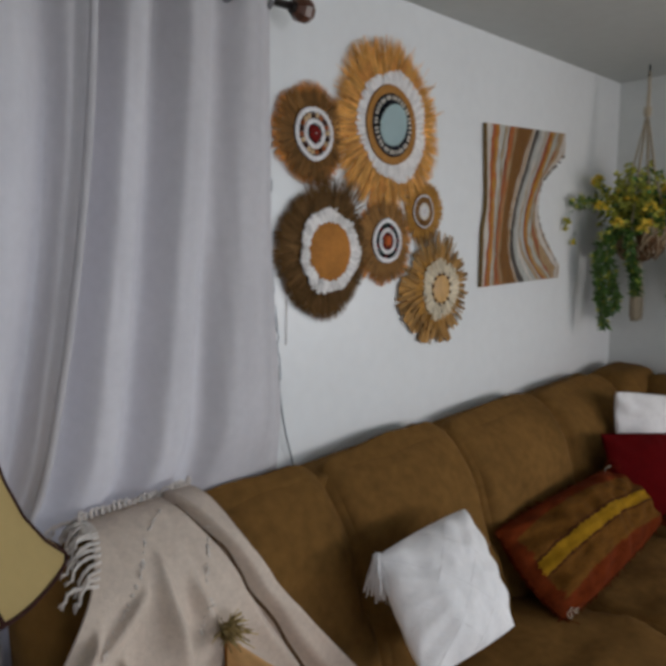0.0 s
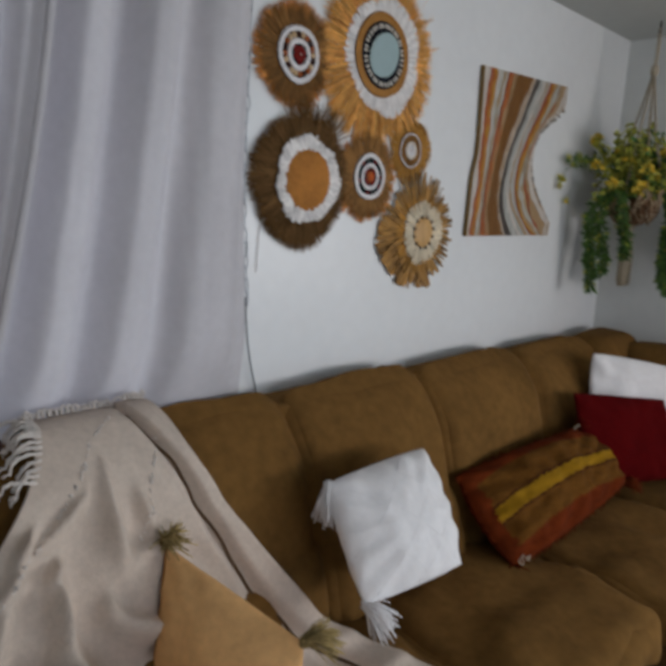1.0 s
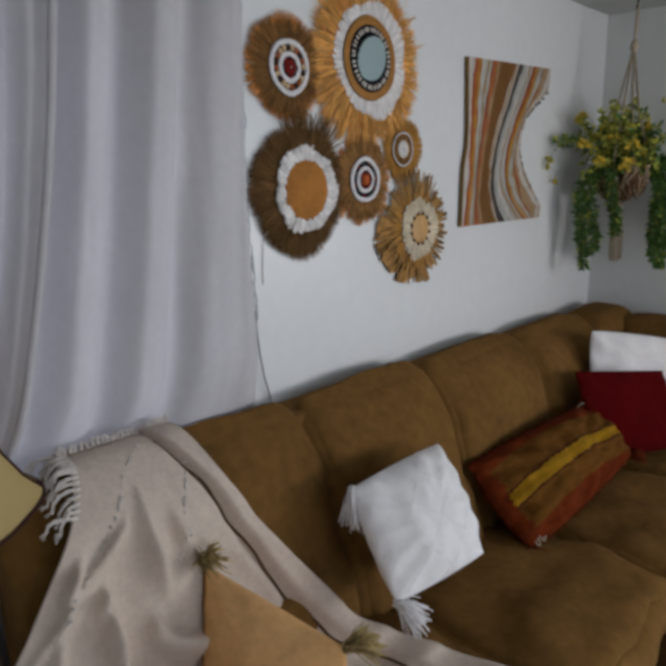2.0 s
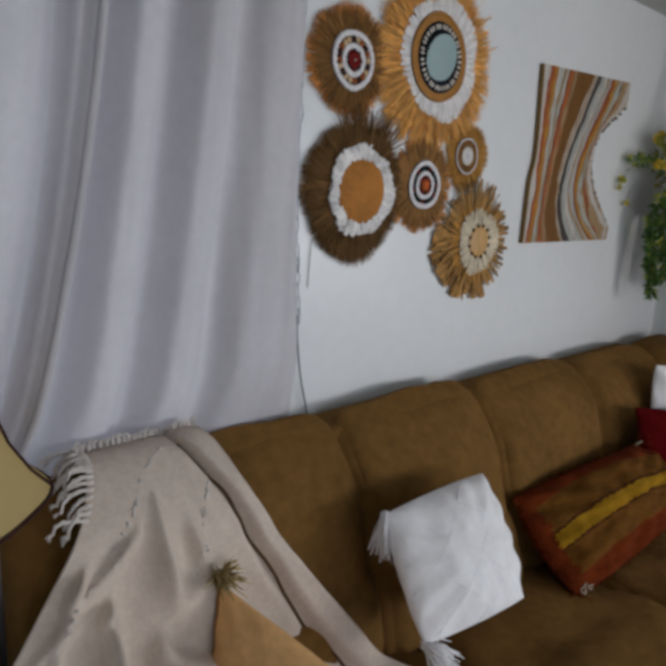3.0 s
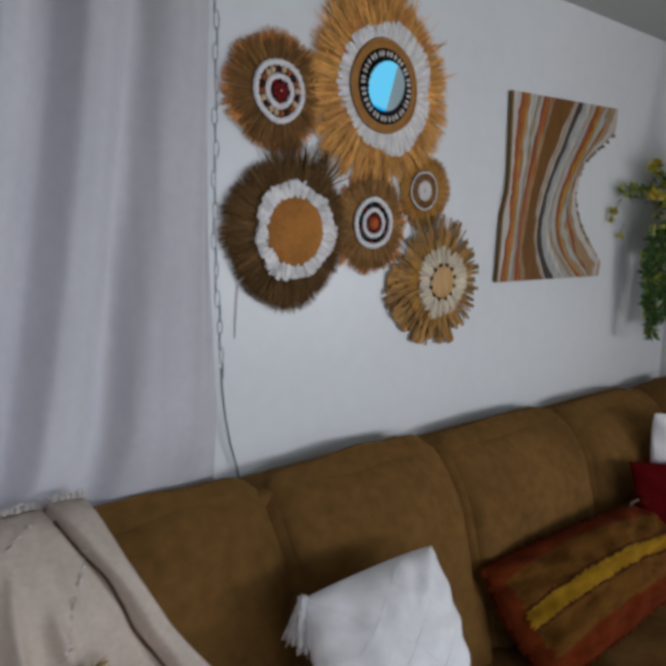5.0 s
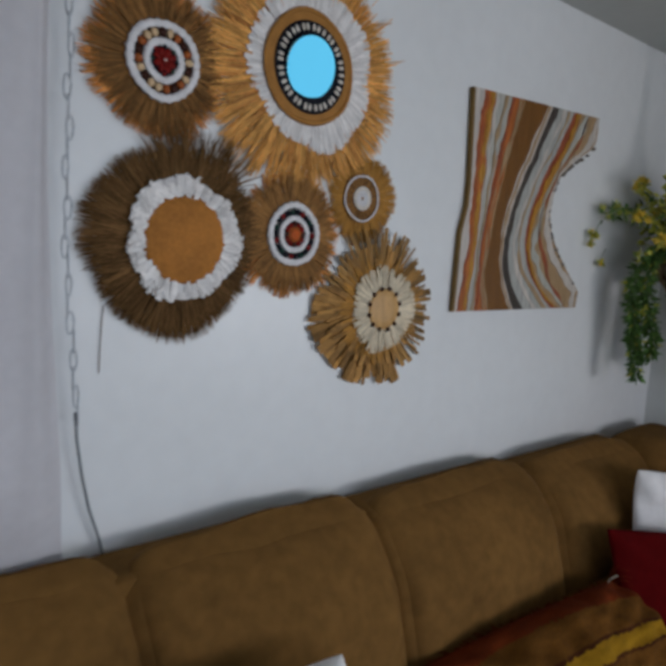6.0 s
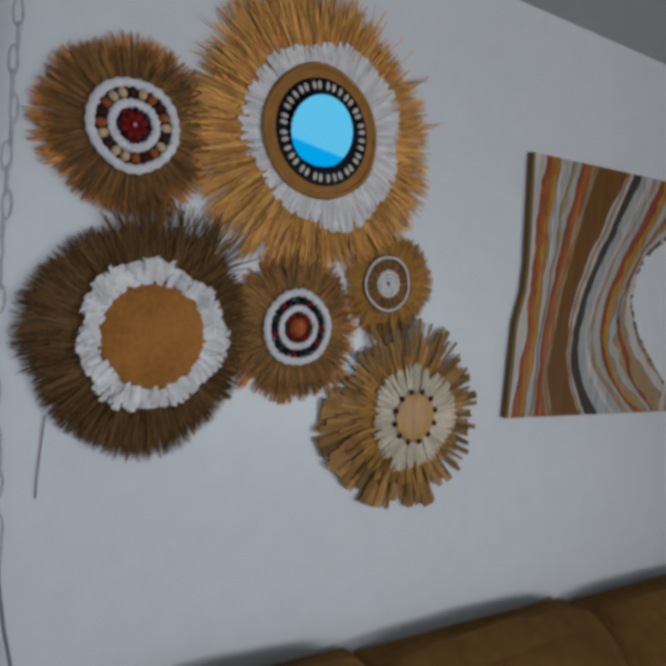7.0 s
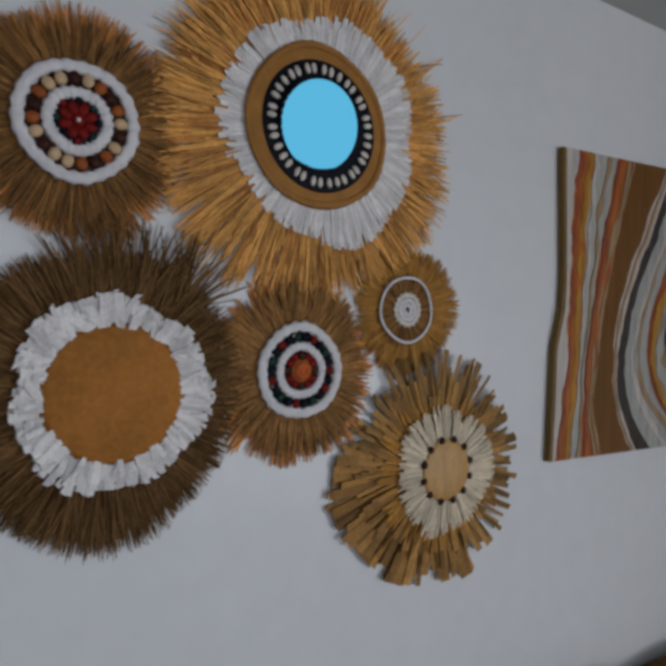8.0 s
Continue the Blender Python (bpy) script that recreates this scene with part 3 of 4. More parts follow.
for a, b, r, tilt in ((0.985, -0.985, 0.022, 0.5), (-0.93, 0.90, 0.015, 1.2), (-0.86, 0.94, 0.011, 0.2)):
    cx, cy, cz = Vector(pillow_point(LP, 0.125, a, b, side, 0.03, 3.0, 0, 0.09)) + Vector((0, -0.006, 0.004))
    ring = [(cx + r * math.cos(a) * math.cos(tilt) - 0.5 * r * math.sin(a), cy - 0.3 * r * math.sin(2 * a), cz + r * math.cos(a) * math.sin(tilt) + 0.5 * r * math.sin(a)) for a in [5.6 * k / 16 for k in range(17)]]
    part("loop", local(tube(ring, 0.0020, 6), base), JUTE, lp, "pale loop of yarn")
pillow("throw_pillow", ((1.20, -0.36, 0.855), (1.675, -0.575, 0.79), (1.60, -0.70, 0.475), (1.17, -0.50, 0.485)), 0.055, RED, "plain dark red square throw pillow", seed=4.0, pinch=0.055, rounding=0.06, wrinkle=0.010)
pillow("throw_pillow", ((1.40, -0.31, 1.005), (1.93, -0.64, 0.885), (1.88, -0.68, 0.56), (1.37, -0.37, 0.60)), 0.055, WHITE_COTTON, "large white pillow leaning into the sofa corner", seed=5.0, pinch=0.09, rounding=0.15, wrinkle=0.014)
pillow("throw_pillow", ((1.68, -0.63, 0.755), (1.93, -0.86, 0.70), (1.88, -0.92, 0.46), (1.655, -0.70, 0.49)), 0.05, [WHITE_COTTON, BLACK],
       "black and white striped fringed pillow", ((0, (-0.4, -0.5, -0.3)), (3, (-0.4, -0.5, -0.3))), WHITE_COTTON, 6.0, 0.04, lambda s, t: int(t * 7) % 2)


# ---- the beige throw ----
TH = [  # y, z, left x, right x from behind the back, over it, down the front, over the seat and down its edge
    (-0.020, 0.96, -0.80, -0.54), (-0.075, 1.050, -0.80, -0.53), (-0.175, 1.062, -0.80, -0.53), (-0.26, 0.985, -0.845, -0.50), (-0.305, 0.85, -0.95, -0.435),
    (-0.350, 0.70, -1.06, -0.335), (-0.40, 0.54, -1.11, -0.23), (-0.50, 0.470, -1.11, -0.145), (-0.66, 0.462, -1.12, -0.085), (-0.82, 0.462, -1.12, -0.05), (-0.94, 0.455, -1.06, -0.065),
    (-0.995, 0.42, -1.05, -0.08), (-1.005, 0.28, -1.05, -0.10), (-1.01, 0.14, -1.05, -0.12)]


RIDGES = [(0.42, 0.22, 0.50, 0.33, 0.016, 0.05), (0.26, 0.33, 0.42, 0.43, 0.024, 0.04), (0.10, 0.30, 0.17, 0.43, 0.022, 0.045), (0.06, 0.35, 0.32, 0.25, 0.012, 0.03),
          (0.45, 0.36, 0.60, 0.42, 0.022, 0.045), (0.10, 0.45, 0.38, 0.42, 0.024, 0.04), (0.60, 0.26, 0.66, 0.35, 0.010, 0.05), (0.30, 0.40, 0.56, 0.48, 0.024, 0.035),
          (0.16, 0.48, 0.34, 0.62, 0.030, 0.045), (0.40, 0.50, 0.36, 0.62, 0.024, 0.035), (0.62, 0.58, 0.95, 0.66, 0.020, 0.045), (0.44, 0.64, 0.60, 0.84, 0.020, 0.040)]


def hem_line(v):
    return 0.74 + 0.16 * smoothstep(0.12, 0.28, v)


def throw_point(u, v):
    k = v * (len(TH) - 1)
    i = min(int(k), len(TH) - 2)
    f = k - i
    p0, p1, p2, p3 = TH[max(i - 1, 0)], TH[i], TH[i + 1], TH[min(i + 2, len(TH) - 1)]
    y, z, xl, xr = (0.5 * (2 * b + (c - a) * f + (2 * a - 5 * b + 4 * c - d) * f * f + (3 * b - a - 3 * c + d) * f ** 3) for a, b, c, d in zip(p0, p1, p2, p3))
    x = xl + (xr - xl) * u
    # it rides up over the arm
    if x < -0.72 and v > 0.3:
        z = max(z, 0.635 - 0.20 * smoothstep(-0.80, -0.72, x) - 4.0 * max(0, -0.98 - x) ** 1.1) if y > -0.97 else z
        y -= 0.03 * smoothstep(-0.70, -0.80, x) * (1 if y < -0.95 else 0)
    g = smoothstep(0.14, 0.5, v)
    q = Vector((x * 3.2 + y * 1.5, y * 3.0 - z * 1.2, z * 2.5))
    q2 = Vector((x * 7 + z * 5 + 2 * noise.noise(q), y * 6 + z * 3, 1.7 + 2 * u))
    w = 0.040 * noise.noise(q + Vector((3.1, 0, 0))) + 0.022 * noise.noise(q * 2.3) + 0.034 * (0.35 - abs(noise.noise(q2))) * g + 0.010 * noise.noise(q2 * 2.2)
    fold = 0.020 * math.sin(26 * x + 15 * z + 2.5 * noise.noise(q)) * (1 - u) * g
    off = (0.25 + 0.75 * g) * w + fold
    for u0, v0, u1, v1, high, wide in RIDGES:
        du, dv = u1 - u0, (v1 - v0) * 2
        f = max(0.0, min(1.0, ((u - u0) * du + (v - v0) * 2 * dv) / (du * du + dv * dv)))
        far = math.hypot(u - u0 - du * f, (v - v0) * 2 - dv * f + 0.03 * math.sin(3 * f + u0 * 9))
        off += 3.7 * smoothstep(0.16, 0.30, v) * (1 - 0.8 * smoothstep(hem_line(v) - 0.1, hem_line(v), u)) * high * math.exp(-(far / wide / 0.62) ** 2) * (0.35 + 0.65 * math.sin(math.pi * min(1, 0.15 + f * 0.8)))
    # the doubled hem along the free side
    h = hem_line(v)
    off += 0.020 * smoothstep(h, h + 0.03, u) * (1 - 0.6 * smoothstep(h + 0.09, 1.0, u)) - 0.020 * smoothstep(h - 0.05, h - 0.01, u) * (1 - smoothstep(h - 0.01, h + 0.02, u))
    off += 0.016
    return Vector((x, y - off * 0.8, z + off * 0.6))


def throw_mesh(nu=90, nv=150):
    bm = bmesh.new()
    grid = [[bm.verts.new(throw_point(i / nu, j / nv)) for i in range(nu + 1)] for j in range(nv + 1)]
    for a, b in zip(grid, grid[1:]):
        for i in range(nu):
            bm.faces.new((a[i], a[i + 1], b[i + 1], b[i]))
    bmesh.ops.recalc_face_normals(bm, faces=bm.faces)
    bmesh.ops.solidify(bm, geom=bm.faces[:], thickness=0.006)
    return bm


thr = thing("throw_blanket", (-0.6, -0.5, SEAT), "beige woven throw blanket with fringe draped over the sofa", "blanket")
part("blanket", local(throw_mesh(), thr.location), THROW, thr)
rng = random.Random(5)
for k in range(17):
    v = 0.088 + 0.135 * k / 16
    p = throw_point(0.0, v)
    d = Vector((-1, rng.uniform(-0.5, 0.1), rng.uniform(-0.5, 0.25))).normalized()
    e = rng.uniform(0.040, 0.066)
    sway = Vector((0, rng.uniform(-0.012, 0.012), rng.uniform(-0.012, 0.008)))
    axis = [p + Vector((0.012, 0, 0)), p + d * e * 0.3 + Vector((0, 0, 0.004)), p + d * e * 0.6 + sway * 0.6, p + d * e * 0.85 + sway + Vector((0, 0, -0.15 * e)), p + d * e + sway + Vector((0.004, 0, -0.40 * e))]
    bm = bmesh.new()
    for s in range(3):
        ring = [q + 0.0024 * Vector((0, math.cos(2.1 * s + 1.6 * i), math.sin(2.1 * s + 1.6 * i))) for i, q in enumerate(axis)]
        tube(ring, 0.0026, 6, bm, 0.75)
    for s in range(5):
        w = Vector((-1, rng.uniform(-0.8, 0.8), rng.uniform(-1.2, 0.4))).normalized()
        tube([axis[-1], axis[-1] + w * 0.008, axis[-1] + w * 0.014 + Vector((0, 0, -0.003))], 0.0013, 4, bm, 0.5)
    part("fringe_strand", local(bm, thr.location), THROW_HEM, thr, "twisted cream fringe strand")
bm = bmesh.new()
for k in range(22):
    u = (k + 0.3 * rng.random()) / 22
    p = throw_point(u, 0.118) + Vector((0, 0.006, 0.003))
    q = throw_point(min(1.0, u + 0.05), 0.112) + Vector((0, 0.012, 0.002))
    top = (p + q) / 2 + Vector((0, 0.004, rng.uniform(0.006, 0.017)))
    tube([p, p.lerp(top, 0.6) + Vector((-0.004, 0, 0.003)), top, q.lerp(top, 0.6) + Vector((0.004, 0, 0.002)), q], rng.uniform(0.0026, 0.0040), 6, bm)
    for s in range(3):
        d = Vector((rng.uniform(-0.8, 0.8), 0.6, rng.uniform(-0.2, 0.8))).normalized()
        tube([p, p + d * 0.010, p + d * rng.uniform(0.014, 0.024) + Vector((0, 0, -0.003))], 0.0018, 5, bm, 0.7)
part("knotted_edge", local(bm, thr.location), THROW_HEM, thr, "row of cream knots along the edge", kind="stuff")
SEAM = mat("brown_open_seam", (0.11, 0.065, 0.035), 0.95, dark=0.6, scale=60)
pts = [throw_point(hem_line(v) - 0.006 + 0.008 * math.sin(60 * v), v) + Vector((0, -0.002, 0.001)) for v in [0.15 + 0.45 * k / 70 for k in range(71)]]
for way in (((0.58, 0.15), (0.36, 0.19), (0.24, 0.25), (0.13, 0.30), (0.04, 0.41)), ((0.84, 0.20), (0.70, 0.25), (0.57, 0.32))):
    bm = bmesh.new()
    for k in range(110 if len(way) > 3 else 45):
        v = rng.uniform(way[0][1], way[-1][1])
        p = throw_point(float(np.interp(v, [b for _, b in way], [a for a, _ in way])) + rng.uniform(-0.009, 0.009), v)
        d = Vector((rng.uniform(-1, 1), rng.uniform(-1.2, 0), rng.uniform(-0.8, 0.8))).normalized() * rng.uniform(0.003, 0.007)
        tube([p - d * 0.4, p + d * 0.4, p + d], rng.uniform(0.0018, 0.0032), 5, bm, 0.7)
    part("knotted_rib", local(bm, thr.location), THROW_HEM, thr, kind="stuff")
part("hem_seam", local(tube(pts, 0.0042, 6), thr.location), SEAM, thr, "open brown seam along the hem")


# ---- lamp and side table ----
LX, LY = -1.10, -0.265
tab = thing("side_table", (LX, LY, 0), "small round dark wooden side table under the lamp", "table")
part("tabletop", local(spin_profile([(0.0, 0.66), (0.085, 0.66), (0.092, 0.668), (0.092, 0.682), (0.088, 0.69), (0.0, 0.69)], 40, (LX, LY, 0)), tab.location), TABLE_WOOD, tab)
part("column", local(spin_profile([(0.03, 0.02), (0.022, 0.2), (0.03, 0.4), (0.02, 0.6), (0.05, 0.66)], 20, (LX, LY, 0)), tab.location), TABLE_WOOD, tab)
part("foot", local(spin_profile([(0.0, 0.0), (0.13, 0.0), (0.13, 0.015), (0.03, 0.035), (0.0, 0.035)], 32, (LX, LY, 0)), tab.location), TABLE_WOOD, tab)
lamp = thing("table_lamp", (LX, LY, 0.69), "table lamp with a ribbed parchment bell shade", "lamp")
part("base", local(spin_profile([(0.060, 0.69), (0.080, 0.69), (0.086, 0.705), (0.082, 0.720), (0.070, 0.727), (0.056, 0.720), (0.052, 0.700)], 40, (LX, LY, 0)), lamp.location), LAMP_WHITE, lamp, "white glazed ring base")
part("base_plate", local(spin_profile([(0.0, 0.698), (0.056, 0.698), (0.055, 0.706), (0.03, 0.716), (0.0, 0.716)], 32, (LX, LY, 0)), lamp.location), LAMP_DARK, lamp, "dark brown base plate")
twist = lambda a, z: 1 + 0.16 * math.sin(5 * a + 34 * z)
part("stem", local(spin_profile([(0.016, 0.712), (0.015, 0.75), (0.017, 0.82), (0.018, 0.90), (0.017, 0.98), (0.015, 1.05), (0.013, 1.12)] , 40, (LX, LY, 0), twist), lamp.location), LAMP_DARK, lamp, "dark twisted stem")
PROFILE = [(0.206, 1.118), (0.176, 1.150), (0.146, 1.20), (0.123, 1.265), (0.105, 1.34), (0.094, 1.40), (0.089, 1.435), (0.088, 1.465)]
RIBS = 6
TURN0 = radians(284 - 240)
panelled = lambda a, z: 1 - 0.045 * math.sin(math.pi * (((a - TURN0) * RIBS / (2 * math.pi)) % 1.0)) ** 2
shade = part("shade", local(spin_profile(PROFILE, 72, (LX, LY, 0), panelled), lamp.location), SHADE, lamp, "yellowed parchment bell shade")
for k in range(RIBS):
    a = TURN0 + 2 * math.pi * k / RIBS
    rib = part("rib", tube([((r + 0.001) * math.cos(a), (r + 0.001) * math.sin(a), z - 0.69) for r, z in PROFILE], 0.0034, 6), SHADE_TRIM, shade, "dark rib")
for r, z in ((PROFILE[0]), (PROFILE[-1]), (PROFILE[-2])):
    ring = [(r * panelled(a, z) * math.cos(a), r * panelled(a, z) * math.sin(a), z - 0.69) for a in [2 * math.pi * k / 60 for k in range(61)]]
    part("trim", tube(ring, 0.0036, 6), SHADE_TRIM, shade, "dark trim")


# ---- woven wall discs ----
def strands(cx, cz, r0, r1, n, width, y0, y1, seed, jit=0.12, wild=0.06, bm=None, lift=0.0, taper=0.45, arc=(0, 2 * math.pi), clump=0, curl=0.06):
    """Flat fibres that radiate from r0 to r1 and lie between the depths y0 and y1 before the wall; lift: how far the tips stand off."""
    rng = random.Random(seed)
    bm = bm or bmesh.new()
    cl = [rng.uniform(0, 2 * math.pi) for _ in range(max(clump, 1))]
    for k in range(n):
        a = arc[0] + (arc[1] - arc[0]) * (k + rng.uniform(-0.5, 0.5)) / n
        if clump:
            near = min(cl, key=lambda c: abs(math.remainder(a - c, 2 * math.pi)))
            a += 0.45 * math.remainder(near - a, 2 * math.pi)
        wobble = 1 + 0.045 * math.sin(3 * a + seed) + 0.03 * math.sin(7 * a + 2 * seed)
        rr = r1 * wobble * (1 - jit * rng.random() ** 1.5)
        s0 = r0 * rng.uniform(0.9, 1.08)
        da = rng.gauss(0, wild)
        bend = rng.gauss(0, curl)
        y = rng.uniform(y0, y1)
        tip = lift * rng.uniform(0.4, 1.0)
        w = width * rng.uniform(0.6, 1.35)
        tilt = rng.uniform(-0.5, 0.5)
        d = Vector((math.cos(a + da), 0, math.sin(a + da)))
        o = Vector((math.cos(a), 0, math.sin(a))) * s0
        side = Vector((-d.z, 0, d.x))
        rows = []
        for f, wf in ((0, 0.75), (0.5, 1.0), (0.85, 0.9), (1.0, taper)):
            e = (rr - s0) * f
            p = Vector((cx, 0, cz)) + o + d * e + side * bend * e * f
            p.y = -(y + tip * f * f)
            q = side * w * wf / 2
            qy = Vector((0, tilt * w * wf / 2, 0))
            rows.append((bm.verts.new(p - q - qy), bm.verts.new(p + q + qy)))
        for r, s in zip(rows, rows[1:]):
            bm.faces.new((r[0], r[1], s[1], s[0]))
    return bm


def disc(cx, cz, r, y0, y1, dome=0.0, steps=48, wobble=0.0):
    prof = [(0.0001, y1 + dome), (r * 0.5, y1 + dome * 0.75), (r * 0.9, y1 + dome * 0.2), (r, (y0 + y1) / 2), (r * 0.98, y0)]
    bm = spin_profile(prof, steps, wave=(lambda a, z: 1 + wobble * math.sin(7 * a) + wobble * math.sin(16 * a)) if wobble else None)
    for v in bm.verts:
        v.co = Vector((cx + v.co.x, -v.co.z, cz + v.co.y))
    bmesh.ops.recalc_face_normals(bm, faces=bm.faces)
    return bm


def rope(cx, cz, r, rad, y, steps=110, bumps=26, oval=1.0):
    """A twisted rope laid in a ring."""
    bm = bmesh.new()
    pts = []
    for k in range(steps + 1):
        a = 2 * math.pi * k / steps
        rr = r * (1 + 0.016 * math.sin(3 * a + cx * 9) + 0.010 * math.sin(5 * a + cz * 31))
        pts.append((cx + rr * math.cos(a), -y, cz + rr * math.sin(a)))
    tube(pts, rad, 8, bm)
    # the lay of the strands
    for v in bm.verts:
        a = math.atan2(v.co.z - cz, v.co.x - cx)
        c = Vector((cx + math.cos(a) * r, -y, cz + math.sin(a) * r))
        v.co += (v.co - c) * 0.16 * math.sin(bumps * a + 90 * (v.co.y + y) / max(rad, 0.001) * 0.02) + (v.co - c) * 0.22 * noise.noise(v.co * 160)
    return bm


def bead_mesh(p, rx, ry, rz, turn=0.0, segs=10):
    bm = bmesh.new()
    bmesh.ops.create_uvsphere(bm, u_segments=segs, v_segments=max(5, segs - 3), radius=1)
    m = Matrix.Translation(p) @ Matrix.Rotation(turn, 4, "Y") @ Matrix.Diagonal((rx, ry, rz, 1))
    bmesh.ops.transform(bm, verts=bm.verts, matrix=m)
    return bm


def wall_disc(cx, cz, label, flat=0.6):
    ob = thing("wall_disc", (cx, 0, cz), label, "wall decoration", group="woven discs on the wall")


    def add(name, bm, m, lab="", kind="", smooth=True):
        for v in bm.verts:
            v.co.y *= flat
        return part(name, local(bm, ob.location), m, ob, lab, kind, smooth)
    return ob, add


# brown disc with wooden beads
ob, P = wall_disc(0.0, 1.93, "brown raffia wall disc with white rope and wooden beads")
P("backing", disc(0, 1.93, 0.085, 0.001, 0.016), STRAW_DARK)
P("outer_fringe", strands(-0.003, 1.93, 0.05, 0.147, 1300, 0.0022, 0.004, 0.016, 11, 0.26, 0.22, clump=260, lift=0.006), STRAW_RUST, "rust coloured raffia fringe", "stuff")
P("inner_fringe", strands(-0.003, 1.93, 0.04, 0.136, 1900, 0.0019, 0.012, 0.030, 12, 0.32, 0.22, clump=300, lift=-0.006), STRAW_BROWN, "brown raffia fringe", "stuff")
P("disc", disc(0, 1.93, 0.068, 0.026, 0.034), BEAD_DARK)
P("outer_rope", rope(0, 1.93, 0.0665, 0.0078, 0.037), ROPE, "white rope ring")
P("inner_rope", rope(0, 1.93, 0.0345, 0.0075, 0.038), ROPE, "white rope ring")
ORDER = (BEAD_TAN, BEAD_DARK, BEAD_TAN, BEAD_RUST, BEAD_DARK, BEAD_RUST)
for k in range(20):
    a = 2 * math.pi * k / 20 + 0.1
    P("bead", bead_mesh((0.0507 * math.cos(a), -0.040, 1.93 + 0.0507 * math.sin(a)), 0.0086, 0.0080, 0.0072, -a), ORDER[(k * 5 + k // 7) % 6])
P("flower_bed", disc(0, 1.93, 0.029, 0.034, 0.038), NAVY)
for k in range(8):
    a = 2 * math.pi * (k + 0.5) / 8
    P("petal", bead_mesh((0.0150 * math.cos(a), -0.043, 1.93 + 0.0150 * math.sin(a)), 0.0088, 0.0045, 0.0062, -a), BEAD_RED, "dark red beaded petal")
    P("bead", bead_mesh((0.0248 * math.cos(a + 0.39), -0.042, 1.93 + 0.0248 * math.sin(a + 0.39)), 0.0042, 0.0035, 0.0042), (BEAD_GREEN, NAVY, BEAD_RED)[k % 3])
P("flower_centre", bead_mesh((0, -0.044, 1.93), 0.0085, 0.0050, 0.0085), BEAD_RED)
P("stud", bead_mesh((0, -0.049, 1.93), 0.0028, 0.0028, 0.0028), SHELL, "pale centre stud")

# large sun with a round mirror
SX, SZ = 0.341, 1.986
ob, P = wall_disc(SX, SZ, "large golden raffia sunburst with a round mirror and shells", 0.45)
P("backing", disc(SX, SZ, 0.16, 0.001, 0.020), STRAW_RUST)
P("outer_fringe", strands(SX, SZ, 0.10, 0.268, 1100, 0.0032, 0.008, 0.022, 21, 0.26, 0.10, clump=110, lift=0.010), STRAW_GOLD, "long golden raffia fringe", "stuff")
P("middle_fringe", strands(SX, SZ, 0.10, 0.252, 1200, 0.0030, 0.020, 0.036, 22, 0.34, 0.11, clump=130, lift=0.004), STRAW_GOLD, "golden raffia fringe", "stuff")
P("rust_fringe", strands(SX, SZ, 0.10, 0.225, 360, 0.0026, 0.026, 0.040, 23, 0.30, 0.08, clump=30), STRAW_RUST, "rust raffia strands", "stuff")
P("white_fringe", strands(SX + 0.017, SZ, 0.10, 0.172, 760, 0.0064, 0.036, 0.044, 24, 0.14, 0.10, clump=150, taper=0.8), WHITE_RAFFIA, "white raffia ring", "stuff")
P("white_bed", disc(SX + 0.014, SZ, 0.150, 0.030, 0.038), WHITE_RAFFIA)
P("stray_fringe", strands(SX + 0.006, SZ, 0.15, 0.285, 150, 0.0024, 0.016, 0.034, 25, 0.30, 0.20, lift=0.014, curl=0.12), STRAW_GOLD, "stray golden strands", "stuff")
P("tan_disc", disc(SX, SZ, 0.122, 0.042, 0.056), TAN_WEAVE, "tan woven disc")
P("tan_rim", rope(SX, SZ, 0.117, 0.005, 0.055, bumps=60), TAN_WEAVE)
P("black_ring", disc(SX, SZ, 0.101, 0.052, 0.058), NAVY, "black lacquered ring")
for k in range(36):
    a = 2 * math.pi * (k + 0.12 * math.sin(k * 2.7)) / 36
    P("shell", bead_mesh((SX + 0.0835 * math.cos(a), -0.0645, SZ + 0.0835 * math.sin(a)), 0.0080, 0.0055, 0.0042, -a, 10), SHELL)
# the glass leans a little forward at its top
mir = bmesh.new()
bmesh.ops.create_cone(mir, cap_ends=True, segments=64, radius1=0.064, radius2=0.064, depth=0.004)
bmesh.ops.rotate(mir, verts=mir.verts, matrix=Matrix.Rotation(radians(90 + 10), 3, "X"))
bmesh.ops.translate(mir, verts=mir.verts, vec=Vector((SX - 0.009, -0.038, SZ - 0.003)))
part("mirror", local(mir, ob.location), MIRROR, ob, "round mirror", smooth=False)
P("mirror_rim", rope(SX - 0.006, SZ - 0.002, 0.0655, 0.0028, 0.066, bumps=0), NAVY)

# dark furry disc with a white ring
DX, DZ2 = 0.050, 1.600
ob, P = wall_disc(DX, DZ2, "dark brown raffia wall disc with a shredded white ring")
P("backing", disc(DX, DZ2, 0.12, 0.001, 0.018), STRAW_DARK)
P("outer_fringe", strands(DX - 0.012, DZ2 - 0.006, 0.07, 0.194, 2600, 0.0019, 0.004, 0.020, 31, 0.18, 0.24, clump=330, lift=0.008), STRAW_DARK, "dark raffia fringe", "stuff")
P("inner_fringe", strands(DX - 0.012, DZ2 - 0.006, 0.07, 0.184, 2600, 0.0018, 0.016, 0.036, 32, 0.28, 0.24, clump=380, lift=-0.004), STRAW_DARK, "dark raffia fringe", "stuff")
